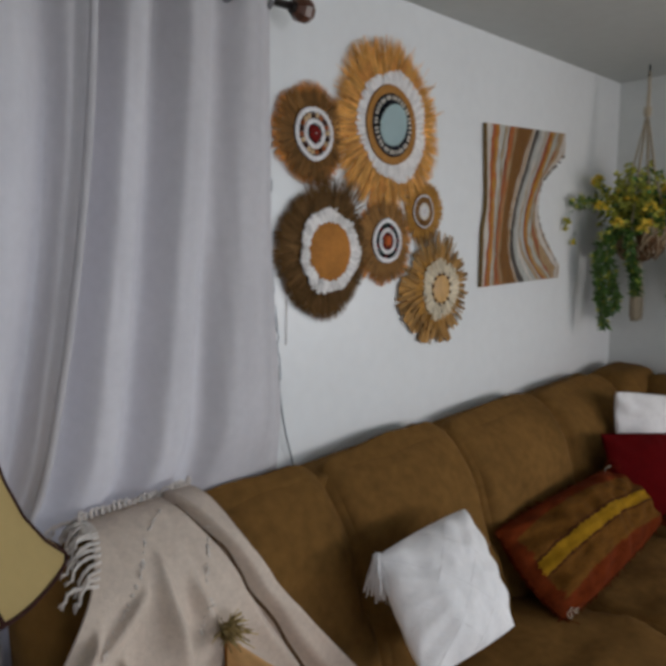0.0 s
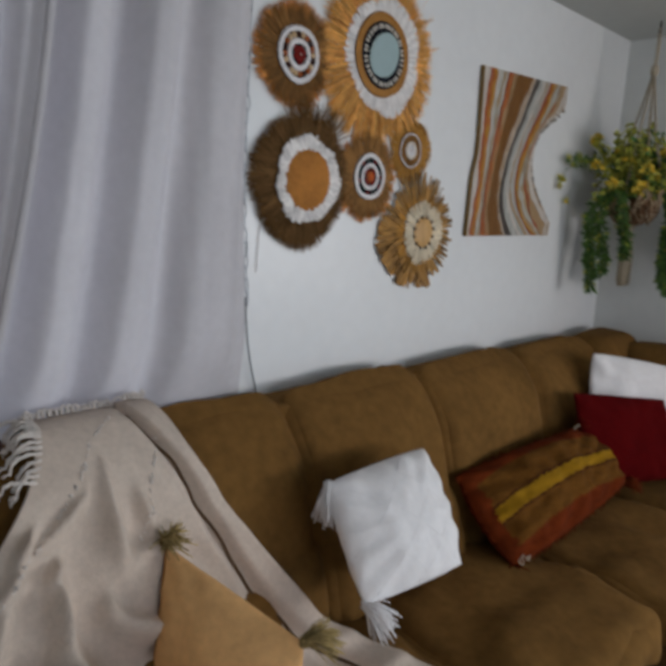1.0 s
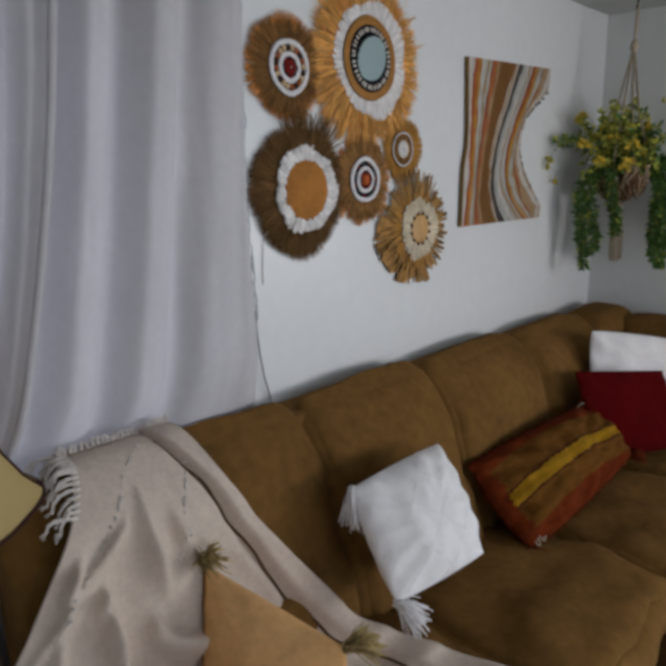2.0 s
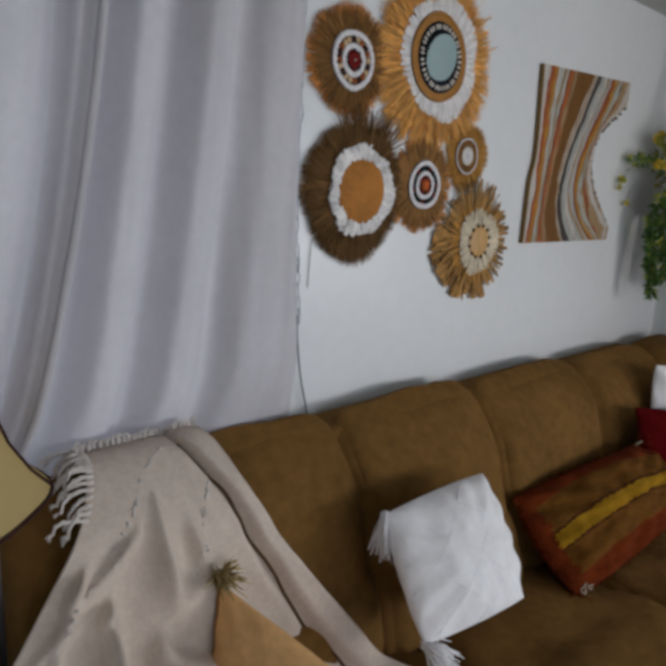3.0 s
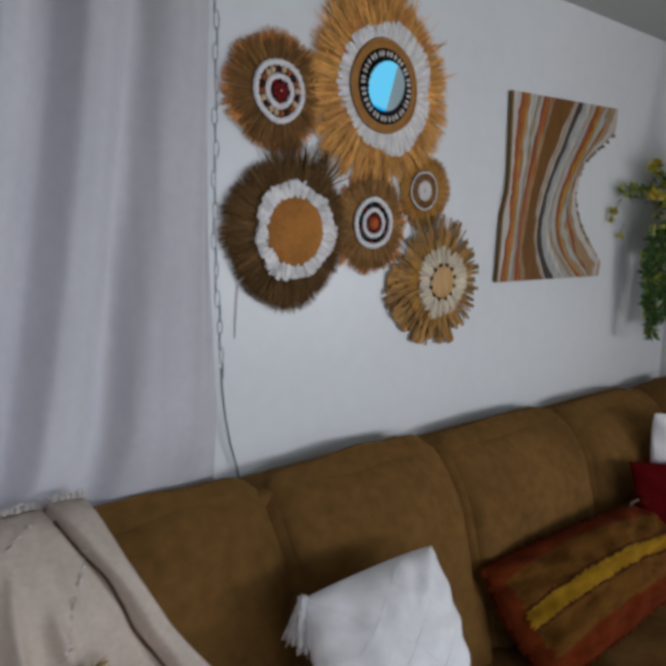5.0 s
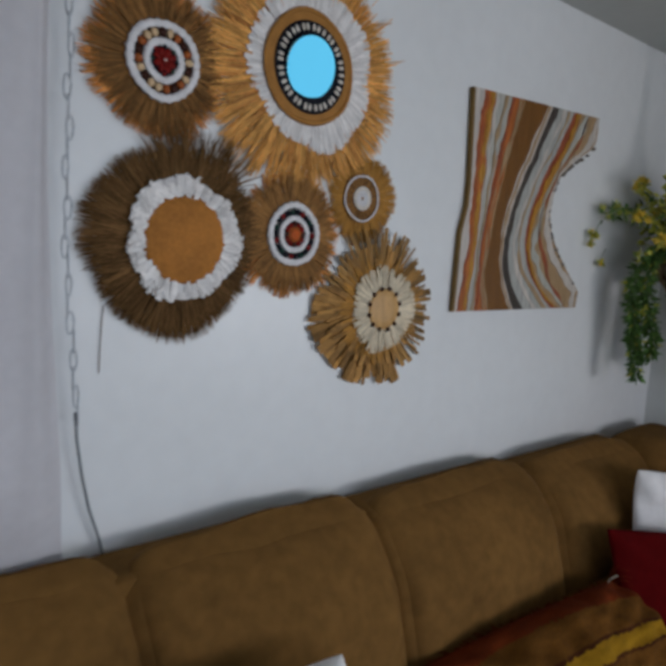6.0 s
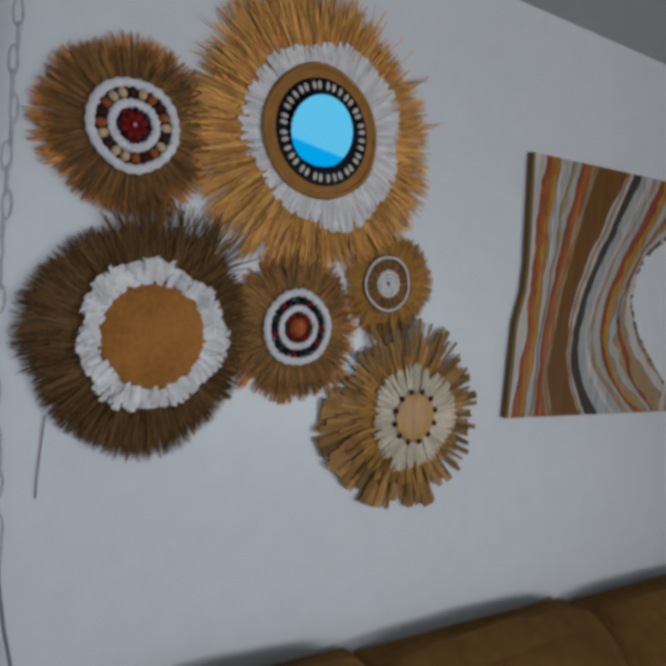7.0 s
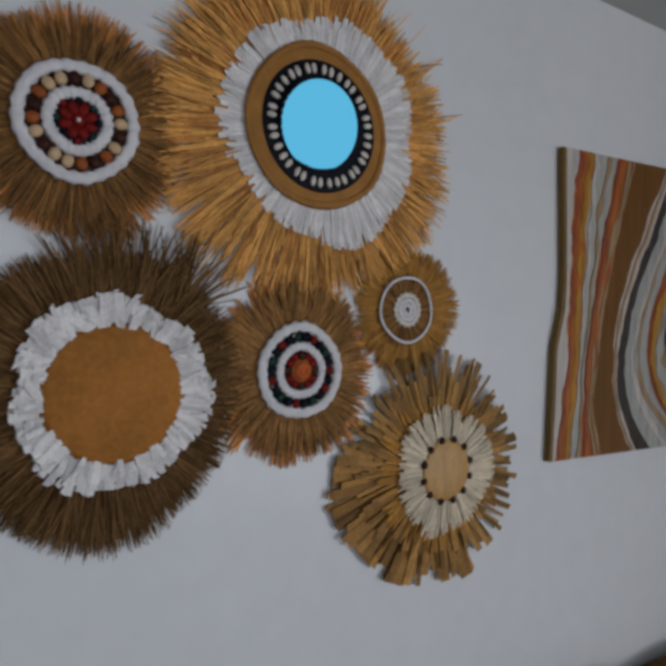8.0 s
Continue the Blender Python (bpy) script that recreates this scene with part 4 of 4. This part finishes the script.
P("top_tuft", strands(DX + 0.02, DZ2, 0.12, 0.222, 240, 0.0022, 0.006, 0.030, 35, 0.35, 0.30, arc=(radians(55), radians(115)), clump=30, lift=0.010), STRAW_DARK, "loose dark tuft", "stuff")
P("white_bed", disc(DX, DZ2, 0.108, 0.030, 0.040), WHITE_RAFFIA)
P("white_fringe", strands(DX, DZ2, 0.088, 0.124, 560, 0.0088, 0.036, 0.050, 33, 0.18, 0.30, clump=110, taper=0.95, lift=0.006, curl=0.2), WHITE_RAFFIA, "shredded white ring", "stuff")
P("woven_disc", disc(DX, DZ2, 0.090, 0.036, 0.050, 0.006), RUST_WEAVE, "rust brown woven disc")
for k in range(44):
    a = 2 * math.pi * k / 44
    pts = [(DX + r * math.cos(a + 0.05 * math.sin(k)), -(0.0485 + 0.006 * (1 - r / 0.086)), DZ2 + r * math.sin(a + 0.05 * math.sin(k))) for r in (0.006, 0.03, 0.06, 0.082)]
    P("spoke", tube(pts, 0.0009, 4, taper=2.2), RUST_WEAVE)
P("loose_strand", tube([(-0.105, -0.006, 1.47), (-0.109, -0.006, 1.42), (-0.112, -0.006, 1.37), (-0.113, -0.006, 1.34)], 0.0011, 4), STRAW_DARK)

# brown disc with a red centre
CX3, CZ3 = 0.320, 1.624
ob, P = wall_disc(CX3, CZ3, "brown raffia wall disc with red beads and white rope")
P("backing", disc(CX3, CZ3, 0.085, 0.001, 0.014), STRAW_DARK)
P("outer_fringe", strands(CX3 - 0.005, CZ3, 0.06, 0.150, 620, 0.0034, 0.003, 0.012, 41, 0.24, 0.08, clump=110), STRAW_RUST, "rust raffia fringe", "stuff")
P("inner_fringe", strands(CX3 - 0.005, CZ3, 0.05, 0.134, 1500, 0.0021, 0.010, 0.024, 42, 0.34, 0.15, clump=190), STRAW_TAN, "brown raffia fringe", "stuff")
P("disc", disc(CX3, CZ3, 0.066, 0.020, 0.028), NAVY)
P("outer_rope", rope(CX3, CZ3, 0.0640, 0.0076, 0.031), ROPE, "white rope ring")
P("inner_rope", rope(CX3, CZ3, 0.0355, 0.0066, 0.032), ROPE, "white rope ring")
for k in range(22):
    a = 2 * math.pi * k / 22
    P("bead", bead_mesh((CX3 + 0.0500 * math.cos(a), -0.032, CZ3 + 0.0500 * math.sin(a)), 0.0066, 0.0055, 0.0060, -a), (BEAD_RED, NAVY, BEAD_GREEN, NAVY)[k % 4])
    if k % 3 == 0:
        P("bead", bead_mesh((CX3 + 0.0535 * math.cos(a + 0.14), -0.036, CZ3 + 0.0535 * math.sin(a + 0.14)), 0.0016, 0.0016, 0.0016), SHELL)
for k in range(12):
    a = 2 * math.pi * k / 12
    P("bead", bead_mesh((CX3 + 0.0225 * math.cos(a), -0.034, CZ3 + 0.0225 * math.sin(a)), 0.0068, 0.0050, 0.0060, -a), BEAD_RED if k % 3 else BEAD_DARK)
P("flower", disc(CX3, CZ3, 0.0180, 0.030, 0.037, 0.003, 32, 0.05), BEAD_RUST, "rust red beaded centre")
P("stud_ring", rope(CX3, CZ3, 0.0085, 0.0030, 0.041, 40, 9), BEAD_ORANGE, "orange bead ring")
P("stud", bead_mesh((CX3, -0.041, CZ3), 0.0060, 0.004, 0.0060), BEAD_ORANGE, "orange centre stud")

# small amber disc
CX4, CZ4 = 0.523, 1.721
ob, P = wall_disc(CX4, CZ4, "small amber raffia wall disc with a thin beaded ring")
P("backing", disc(CX4, CZ4, 0.07, 0.001, 0.010), STRAW_AMBER)
P("outer_fringe", strands(CX4 + 0.008, CZ4, 0.03, 0.112, 1500, 0.0019, 0.002, 0.014, 51, 0.24, 0.16, clump=180), STRAW_AMBER, "amber raffia fringe", "stuff")
P("inner_fringe", strands(CX4, CZ4, 0.012, 0.062, 420, 0.0028, 0.014, 0.020, 52, 0.25, 0.12), STRAW_BROWN, "brown raffia centre", "stuff")
P("bead_ring", rope(CX4, CZ4, 0.0535, 0.0024, 0.022, bumps=44), ROPE, "thin white beaded ring")
for k in range(3):
    P("bead_coil", rope(CX4, CZ4, 0.0075 + 0.008 * k, 0.0038, 0.024, bumps=16), ROPE if k < 2 else SHELL, "white beaded coil")
for k in range(18):
    a = 2 * math.pi * k / 18
    P("bead", bead_mesh((CX4 + 0.0275 * math.cos(a), -0.024, CZ4 + 0.0275 * math.sin(a)), 0.0024, 0.003, 0.0024), SHELL)

# husk flower
CX5, CZ5 = 0.606, 1.450
ob, P = wall_disc(CX5, CZ5, "dry corn husk flower with a pale wooden centre")
P("backing", disc(CX5, CZ5, 0.10, 0.003, 0.024), HUSK)
P("outer_fringe", strands(CX5 - 0.014, CZ5 + 0.002, 0.06, 0.206, 46, 0.0165, 0.010, 0.024, 61, 0.10, 0.025, taper=1.0, lift=0.003, curl=0.03, arc=(radians(165), radians(300))), HUSK_TAN, "broad dry husk strips", "stuff")
P("side_fringe", strands(CX5 - 0.010, CZ5 + 0.004, 0.06, 0.200, 74, 0.0100, 0.010, 0.030, 66, 0.14, 0.05, taper=0.9, lift=0.006, curl=0.05, arc=(radians(-60), radians(165))), HUSK, "narrow dry husk strips", "stuff")
P("inner_fringe", strands(CX5 - 0.014, CZ5 + 0.004, 0.06, 0.172, 150, 0.0090, 0.022, 0.034, 62, 0.30, 0.05, taper=0.9), HUSK_TAN, "dry husk strips", "stuff")
P("amber_fringe", strands(CX5 - 0.012, CZ5, 0.06, 0.135, 150, 0.0060, 0.030, 0.036, 63, 0.2, 0.06), STRAW_AMBER, "amber husk ring", "stuff")
P("cream_fringe", strands(CX5 + 0.002, CZ5, 0.045, 0.111, 420, 0.0042, 0.036, 0.046, 64, 0.20, 0.07, taper=0.7, lift=0.004), CREAM_HUSK, "cream husk petals", "stuff")
P("centre", disc(CX5, CZ5, 0.053, 0.040, 0.050, 0.004), PALE_WOOD, "pale wooden centre")
for k in range(12):
    a = 2 * math.pi * (k + 0.5) / 12
    P("stud", bead_mesh((CX5 + 0.0535 * math.cos(a), -0.051, CZ5 + 0.0535 * math.sin(a)), 0.0062, 0.005, 0.0062), BEAD_DARK)

# ---- agate panel ----
ZS = [1.436, 1.745, 1.912, 2.055]
BOUNDS = [
    (0.887, 0.898, 0.908, 0.944, 0.983, 1.044, 1.154, 1.177, 1.221, 1.388, 1.421),
    (0.915, 0.930, 0.939, 0.975, 1.009, 1.047, 1.101, 1.129, 1.151, 1.223, 1.262),
    (0.909, 0.925, 0.944, 0.985, 1.044, 1.100, 1.182, 1.216, 1.241, 1.324, 1.376),
    (0.905, 0.921, 0.958, 1.002, 1.084, 1.146, 1.265, 1.289, 1.320, 1.413, 1.457)]
RIGHT = [(1.436, 1.535), (1.49, 1.543), (1.55, 1.470), (1.623, 1.389), (1.68, 1.345), (1.733, 1.328), (1.80, 1.340), (1.858, 1.371), (1.91, 1.45), (1.95, 1.535), (1.977, 1.564), (2.06, 1.570)]


def right_edge(z):
    return float(np.interp(z, [a for a, _ in RIGHT], [b for _, b in RIGHT]))


def bound(k, z):
    """The k-th stripe's left border at height z: a cubic through the four levels, with the panel's left edge kinked as it is."""
    if k == 0:
        return float(np.interp(z, [1.436, 1.66, 1.735, 1.80, 2.055], [0.887, 0.894, 0.914, 0.917, 0.906]))
    if k == 11:
        return right_edge(z)
    c = np.polyfit(ZS, [b[k] for b in BOUNDS], 3)
    x = float(np.polyval(c, z)) + 0.009 * noise.noise(Vector((k * 7.7, z * 15, 0))) + 0.0045 * noise.noise(Vector((k * 3.7, z * 55, 5)))
    if k == 1:
        return bound(0, z) + 0.009
    if k == 2:
        x -= 0.006
    x0 = bound(0, z) + 0.004 * k
    return max(x0, min(x, right_edge(z) - 0.012 * (11 - k) * (0.4 if k < 9 else 1)))


STRIPE = [mat("agate_" + n, c, 0.45, dark=d, scale=24, bump=0.3, bump_scale=120, stretch=(5, 1, 0.4), spec=0.25) for n, c, d in (
    ("olive", (0.20, 0.12, 0.035), 0.7), ("white", (0.56, 0.51, 0.46), 0.7), ("orange", (0.44, 0.125, 0.022), 0.5), ("grey", (0.43, 0.42, 0.37), 0.7),
    ("rust", (0.42, 0.12, 0.022), 0.45), ("brown", (0.17, 0.068, 0.008), 0.7), ("cream", (0.54, 0.47, 0.41), 0.7), ("black", (0.05, 0.038, 0.030), 0.4),
    ("pale_grey", (0.40, 0.40, 0.37), 0.6), ("red", (0.30, 0.07, 0.025), 0.5), ("beige", (0.38, 0.25, 0.13), 0.6))]
art = thing("agate_panel", (1.22, 0, 1.436), "shaped wall panel painted with wavy agate stripes", "wall art")
NZ = 60


def band(k0, k1, y0, y1, top=None):
    bm = bmesh.new()
    cols = []
    for j in range(NZ + 1):
        f = j / NZ
        z = 1.436 + (2.055 - 1.436) * f
        xa, xb = bound(k0, z), bound(k1, z)
        lift_a, lift_b = ((x - 0.9) / 0.66 * 0.020 * f for x in (xa, xb))
        cols.append([bm.verts.new((x, -y, z + l)) for x, l, y in ((xa, lift_a, y0), (xa, lift_a, y1), (xb, lift_b, y1), (xb, lift_b, y0))])
    for a, b in zip(cols, cols[1:]):
        for i in range(4):
            bm.faces.new((a[i], a[(i + 1) % 4], b[(i + 1) % 4], b[i]))
    bm.faces.new(cols[0][::-1])
    bm.faces.new(cols[-1])
    bmesh.ops.recalc_face_normals(bm, faces=bm.faces)
    return bm


part("board", local(band(0, 11, 0.002, 0.013), art.location), BOARD, art, "olive brown board edge", smooth=False)
for k in range(11):
    part("stripe", local(band(k, k + 1, 0.012, 0.0160 + 0.0006 * (k % 3)), art.location), STRIPE[k], art, smooth=False)
OCHRE = mat("agate_ochre", (0.46, 0.22, 0.025), 0.45, dark=0.5, scale=24, bump=0.3, bump_scale=120, stretch=(5, 1, 0.4), spec=0.25)


def vein(k, f0, f1, seed):
    """A thin uneven line of paint inside the k-th stripe, between the fractions f0 and f1 of its width."""
    bm = bmesh.new()
    rows = []
    for j in range(NZ + 1):
        f = j / NZ
        z = 1.438 + (2.053 - 1.438) * f
        a, b = bound(k, z), bound(k + 1, z)
        mid = (f0 + f1) / 2 + 0.22 * noise.noise(Vector((seed, z * 9, 1)))
        half = (f1 - f0) / 2 * max(0.15, 1 + 1.6 * noise.noise(Vector((seed, z * 26, 7))))
        row = []
        for g in (max(0.02, mid - half), min(0.98, mid + half)):
            x = a + (b - a) * g
            row.append((x, z + (x - 0.9) / 0.66 * 0.020 * f))
        (xa, za), (xb, zb) = row
        rows.append([bm.verts.new(p) for p in ((xa, -0.0150, za), (xa, -0.0182, za), (xb, -0.0182, zb), (xb, -0.0150, zb))])
    for a, b in zip(rows, rows[1:]):
        for i in range(4):
            bm.faces.new((a[i], a[(i + 1) % 4], b[(i + 1) % 4], b[i]))
    bm.faces.new(rows[0][::-1])
    bm.faces.new(rows[-1])
    bmesh.ops.recalc_face_normals(bm, faces=bm.faces)
    return bm


for n, (k, f0, f1, m) in enumerate(((2, 0.55, 0.95, OCHRE), (2, 0.05, 0.25, STRIPE[9]), (3, 0.05, 0.22, STRIPE[1]), (3, 0.60, 0.75, STRIPE[10]), (4, 0.05, 0.25, STRIPE[9]), (4, 0.55, 0.72, STRIPE[10]), (4, 0.80, 0.98, STRIPE[10]),
                                    (6, 0.30, 0.55, STRIPE[10]), (8, 0.30, 0.44, STRIPE[1]), (8, 0.62, 0.74, STRIPE[10]), (9, 0.50, 0.95, OCHRE), (10, 0.10, 0.32, STRIPE[3]),
                                    (10, 0.42, 0.50, STRIPE[9]), (10, 0.66, 0.90, STRIPE[1]))):
    part("vein", local(vein(k, f0, f1, 3.3 * n), art.location), m, art, smooth=False)
rng = random.Random(8)
bm = bmesh.new()
for k in range(90):
    z = rng.uniform(1.47, 1.975)
    x = right_edge(z) - rng.uniform(-0.002, 0.010)
    r = rng.uniform(0.003, 0.007)
    m = Matrix.Translation((x, -0.010 - rng.uniform(0, 0.006), z)) @ Euler((rng.random() * 6, rng.random() * 6, 0)).to_matrix().to_4x4() @ Matrix.Diagonal((r, r, r * 1.4, 1))
    bmesh.ops.create_icosphere(bm, subdivisions=1, radius=1, matrix=m)
part("crystal_edge", local(bm, art.location), mat("dark_crystal", (0.16, 0.14, 0.12), 0.3, dark=0.5, scale=40, island=0.7), art, "rough dark crystal edge", "stuff", False)

# ---- hanging plant ----
HX, HY = 1.90, -0.24
hang = thing("plant_hanger", (HX, HY, 1.2), "beige macrame plant hanger hung from the ceiling", "plant hanger")
L = lambda bm: local(bm, hang.location)
part("hook", L(tube([(HX + 0.02, HY, TOP), (HX + 0.02, HY, TOP - 0.03), (HX + 0.012, HY, TOP - 0.05)], 0.004, 8)), BRONZE, hang)
part("main_cord", L(tube([(HX + 0.02, HY, TOP - 0.03), (HX + 0.025, HY, 2.28), (HX + 0.02, HY, 2.2)], 0.007, 10)), JUTE, hang)
part("knot", L(spin_profile([(0.0, 2.15), (0.014, 2.16), (0.018, 2.18), (0.014, 2.20), (0.0, 2.21)], 14, (HX + 0.02, HY, 0))), JUTE, hang)
for k in range(8):
    a = 2 * math.pi * k / 8
    pts = [(HX + 0.02, HY, 2.18), (HX + 0.05 * math.cos(a), HY + 0.05 * math.sin(a), 1.92), (HX + 0.115 * math.cos(a), HY + 0.115 * math.sin(a), 1.66), (HX + 0.09 * math.cos(a + 0.3), HY + 0.09 * math.sin(a + 0.3), 1.54), (HX, HY, 1.485)]
    part("cord", L(tube(pts, 0.0045, 6)), JUTE, hang)
bm = bmesh.new()
rng = random.Random(3)
for k in range(84):
    x, y = HX + rng.uniform(-0.046, 0.046), HY + rng.uniform(-0.016, 0.016)
    tube([(HX + (x - HX) * 0.5, HY, 1.50), (x, y, 1.36), (x + rng.uniform(-0.006, 0.006), y, 1.215 + rng.uniform(0, 0.02))], 0.0035, 5, bm)
part("tail", L(bm), JUTE, hang, "long loose cotton tail", "stuff")
pot = thing("twig_basket", (HX, HY, 1.50), "dark twig basket holding the plant", "basket")
part("bowl", local(spin_profile([(0.0, 1.50), (0.045, 1.502), (0.070, 1.53), (0.086, 1.58), (0.088, 1.62), (0.080, 1.62), (0.074, 1.60), (0.0, 1.60)], 28, (HX, HY, 0)), pot.location), TWIG, pot)
bm = bmesh.new()
for k in range(90):
    a, b = rng.uniform(0, 2 * math.pi), rng.uniform(-0.9, 0.9)
    z0, z1 = rng.uniform(1.50, 1.58), rng.uniform(1.58, 1.66)
    r0, r1 = 0.07 + 0.035 * (z0 - 1.5) / 0.08, 0.108
    tube([(HX + r0 * math.cos(a), HY + r0 * math.sin(a), z0), (HX + 0.106 * math.cos(a + b / 2), HY + 0.106 * math.sin(a + b / 2), (z0 + z1) / 2), (HX + r1 * math.cos(a + b), HY + r1 * math.sin(a + b), z1)], 0.0032, 5, bm)
part("twig_weave", local(bm, pot.location), TWIG, pot, "interlaced twigs", "stuff")
bm = bmesh.new()
for k in range(60):
    a, b = rng.uniform(0, 2 * math.pi), rng.choice((-1, 1)) * rng.uniform(0.4, 1.1)
    z0, z1 = rng.uniform(1.50, 1.56), rng.uniform(1.60, 1.69)
    tube([(HX + 0.085 * math.cos(a), HY + 0.085 * math.sin(a), z0), (HX + 0.113 * math.cos(a + b / 2), HY + 0.113 * math.sin(a + b / 2), (z0 + z1) / 2), (HX + 0.118 * math.cos(a + b), HY + 0.118 * math.sin(a + b), z1)], rng.uniform(0.0020, 0.0036), 5, bm)
part("twig_lattice", local(bm, pot.location), PALE_TWIG, pot, "crossed pale twigs", "stuff")


def leaf(bm, p, way, size, wide, rng):
    """A folded leaf of two halves."""
    d = Vector(way).normalized()
    s = d.cross(Vector((rng.uniform(-1, 1), rng.uniform(-1, 1), rng.uniform(-1, 1)))).normalized()
    n = d.cross(s) * 0.15 * size
    a, m, t = (bm.verts.new(p), bm.verts.new(p + d * size * 0.5 + n), bm.verts.new(p + d * size + n * 0.5))
    l, r = bm.verts.new(p + d * size * 0.45 + s * wide), bm.verts.new(p + d * size * 0.45 - s * wide)
    for f in ((a, l, m), (l, t, m), (a, m, r), (m, t, r)):
        bm.faces.new(f)


def inside(p):
    p.x, p.y = min(p.x, 2.18), min(p.y, -0.015)
    return p


plant = thing("hanging_plant", (HX, HY, 1.62), "trailing green plant with yellow flowers in a hanging basket", "plant")
rng = random.Random(14)
green, lime, petals, stems = (bmesh.new() for _ in range(4))
# dense ropes of small leaves hanging down on both sides
for dx, dy, length, heavy in ((-0.17, 0.10, 0.46, 1.0), (-0.155, 0.06, 0.38, 0.8), (-0.13, -0.02, 0.30, 0.7), (0.03, -0.16, 0.42, 1.1), (0.06, -0.14, 0.33, 1.2), (0.09, -0.17, 0.46, 1.2), (0.12, -0.13, 0.36, 1.0), (0.13, -0.21, 0.24, 0.8), (0.19, -0.22, 0.34, 0.8), (0.22, -0.25, 0.30, 0.8)):
    pts = []
    for k in range(17):
        f = k / 16
        out = min(1, f * 2.6)
        pts.append(inside(Vector((HX + dx * out + 0.02 * math.sin(5 * f + dx * 20), HY + dy * out + 0.015 * math.cos(4 * f + dx * 9), 1.66 + 0.05 * math.sin(math.pi * min(1, f * 2)) - length * max(0, f - 0.15) / 0.85))))
    tube(pts, 0.003, 5, stems, 0.4)
    for a, b in zip(pts, pts[1:]):
        for m in range(int(46 * heavy)):
            p = a.lerp(b, rng.random())
            w = Vector((rng.uniform(-1, 1), rng.uniform(-1, 1), rng.uniform(-1.3, 0.3)))
            leaf(lime if rng.random() < 0.10 else green, inside(p + w * 0.009), w, rng.uniform(0.018, 0.040), rng.uniform(0.005, 0.009), rng)
# a loose crown of lime sprigs and blossoms
for k in range(120):
    a = rng.uniform(0, 2 * math.pi)
    e = rng.uniform(0.05, 0.25) * (1.0 if k % 3 else 0.6)
    up = rng.uniform(0.0, 0.33) * (1.15 - 1.6 * e)
    p0 = Vector((HX + 0.05 * math.cos(a), HY + 0.05 * math.sin(a), 1.62))
    p2 = inside(Vector((HX + e * math.cos(a), HY + e * math.sin(a), 1.62 + up)))
    p1 = (p0 + p2) / 2 + Vector((0, 0, 0.06))
    tube([p0, p1, p2], 0.0018, 4, stems, 0.5)
    for m in range(26):
        f = rng.uniform(0.30, 1.05)
        p = p0 * (1 - f) ** 2 + p1 * 2 * f * (1 - f) + p2 * f * f
        w = Vector((rng.uniform(-1, 1), rng.uniform(-1, 1), rng.uniform(-0.8, 1)))
        leaf(lime if rng.random() < 0.62 - 0.5 * math.cos(a + 0.6) * 0.5 else green, inside(p), w, rng.uniform(0.016, 0.040), rng.uniform(0.005, 0.011), rng)
    if k % 3 == 0 and up < 0.20 or k % 7 == 0:
        for m in range(16):
            w = Vector((rng.uniform(-1, 1), rng.uniform(-1, 1), rng.uniform(-0.4, 1)))
            leaf(petals, inside(p2 + w * 0.008), w, rng.uniform(0.018, 0.034), 0.011, rng)
# a sprig that reaches over to the long wall
sprig = [Vector((HX - 0.08, HY + 0.05, 1.68)), Vector((1.76, -0.12, 1.76)), Vector((1.68, -0.06, 1.775)), Vector((1.62, -0.04, 1.76))]
tube(sprig, 0.002, 4, stems, 0.5)
for m in range(110):
    i = rng.randint(1, 2)
    p = sprig[i].lerp(sprig[i + 1] if i < 3 else sprig[i], rng.random())
    w = Vector((rng.uniform(-1, 1), rng.uniform(-0.6, 0.6), rng.uniform(-1, 1)))
    leaf(lime if rng.random() < 0.35 else green, inside(p + w * 0.02), w, rng.uniform(0.016, 0.034), 0.006, rng)
for cx, cy, cz, n in ((1.59, -0.02, 1.68, 3), (1.645, -0.02, 1.585, 1), (2.185, -0.36, 2.12, 2), (2.185, -0.30, 1.95, 1)):
    tube([Vector((cx + 0.05, cy, cz + 0.06)), Vector((cx + 0.02, cy, cz + 0.02)), Vector((cx, cy, cz))], 0.0011, 4, stems, 0.5)
    for b in range(n):
        c = Vector((cx + 0.020 * math.cos(2.1 * b), cy, cz + 0.020 * math.sin(2.1 * b + 0.5)))
        for m in range(10):
            w = Vector((rng.uniform(-1, 1), rng.uniform(-0.8, 0.2), rng.uniform(-1, 1)))
            leaf(petals if m % 4 == 0 else lime, inside(c), w, rng.uniform(0.014, 0.026), 0.009, rng)
for nm, b, m, lab in (("foliage", green, LEAF, "dense small green leaves"), ("sprig_mass", lime, LEAF_LIME, "lime coloured sprigs"), ("blossom", petals, PETAL, "yellow blossom"), ("stem_mass", stems, LEAF, "thin stems")):
    part(nm, local(b, plant.location), m, plant, lab, "stuff", nm == "stem_mass")

# ---- rug ----
rug = thing("rug", (0.9, -1.7, 0), "flat woven rug in sage and cream stripes", "rug")
for k in range(16):
    y = -1.08 - 0.085 * k
    part("stripe", local(box(-0.6, 1.3, y - 0.085, y, 0.004, 0.012, 0.002), rug.location), RUG_CREAM if k % 2 else RUG_GREEN, rug, smooth=False)
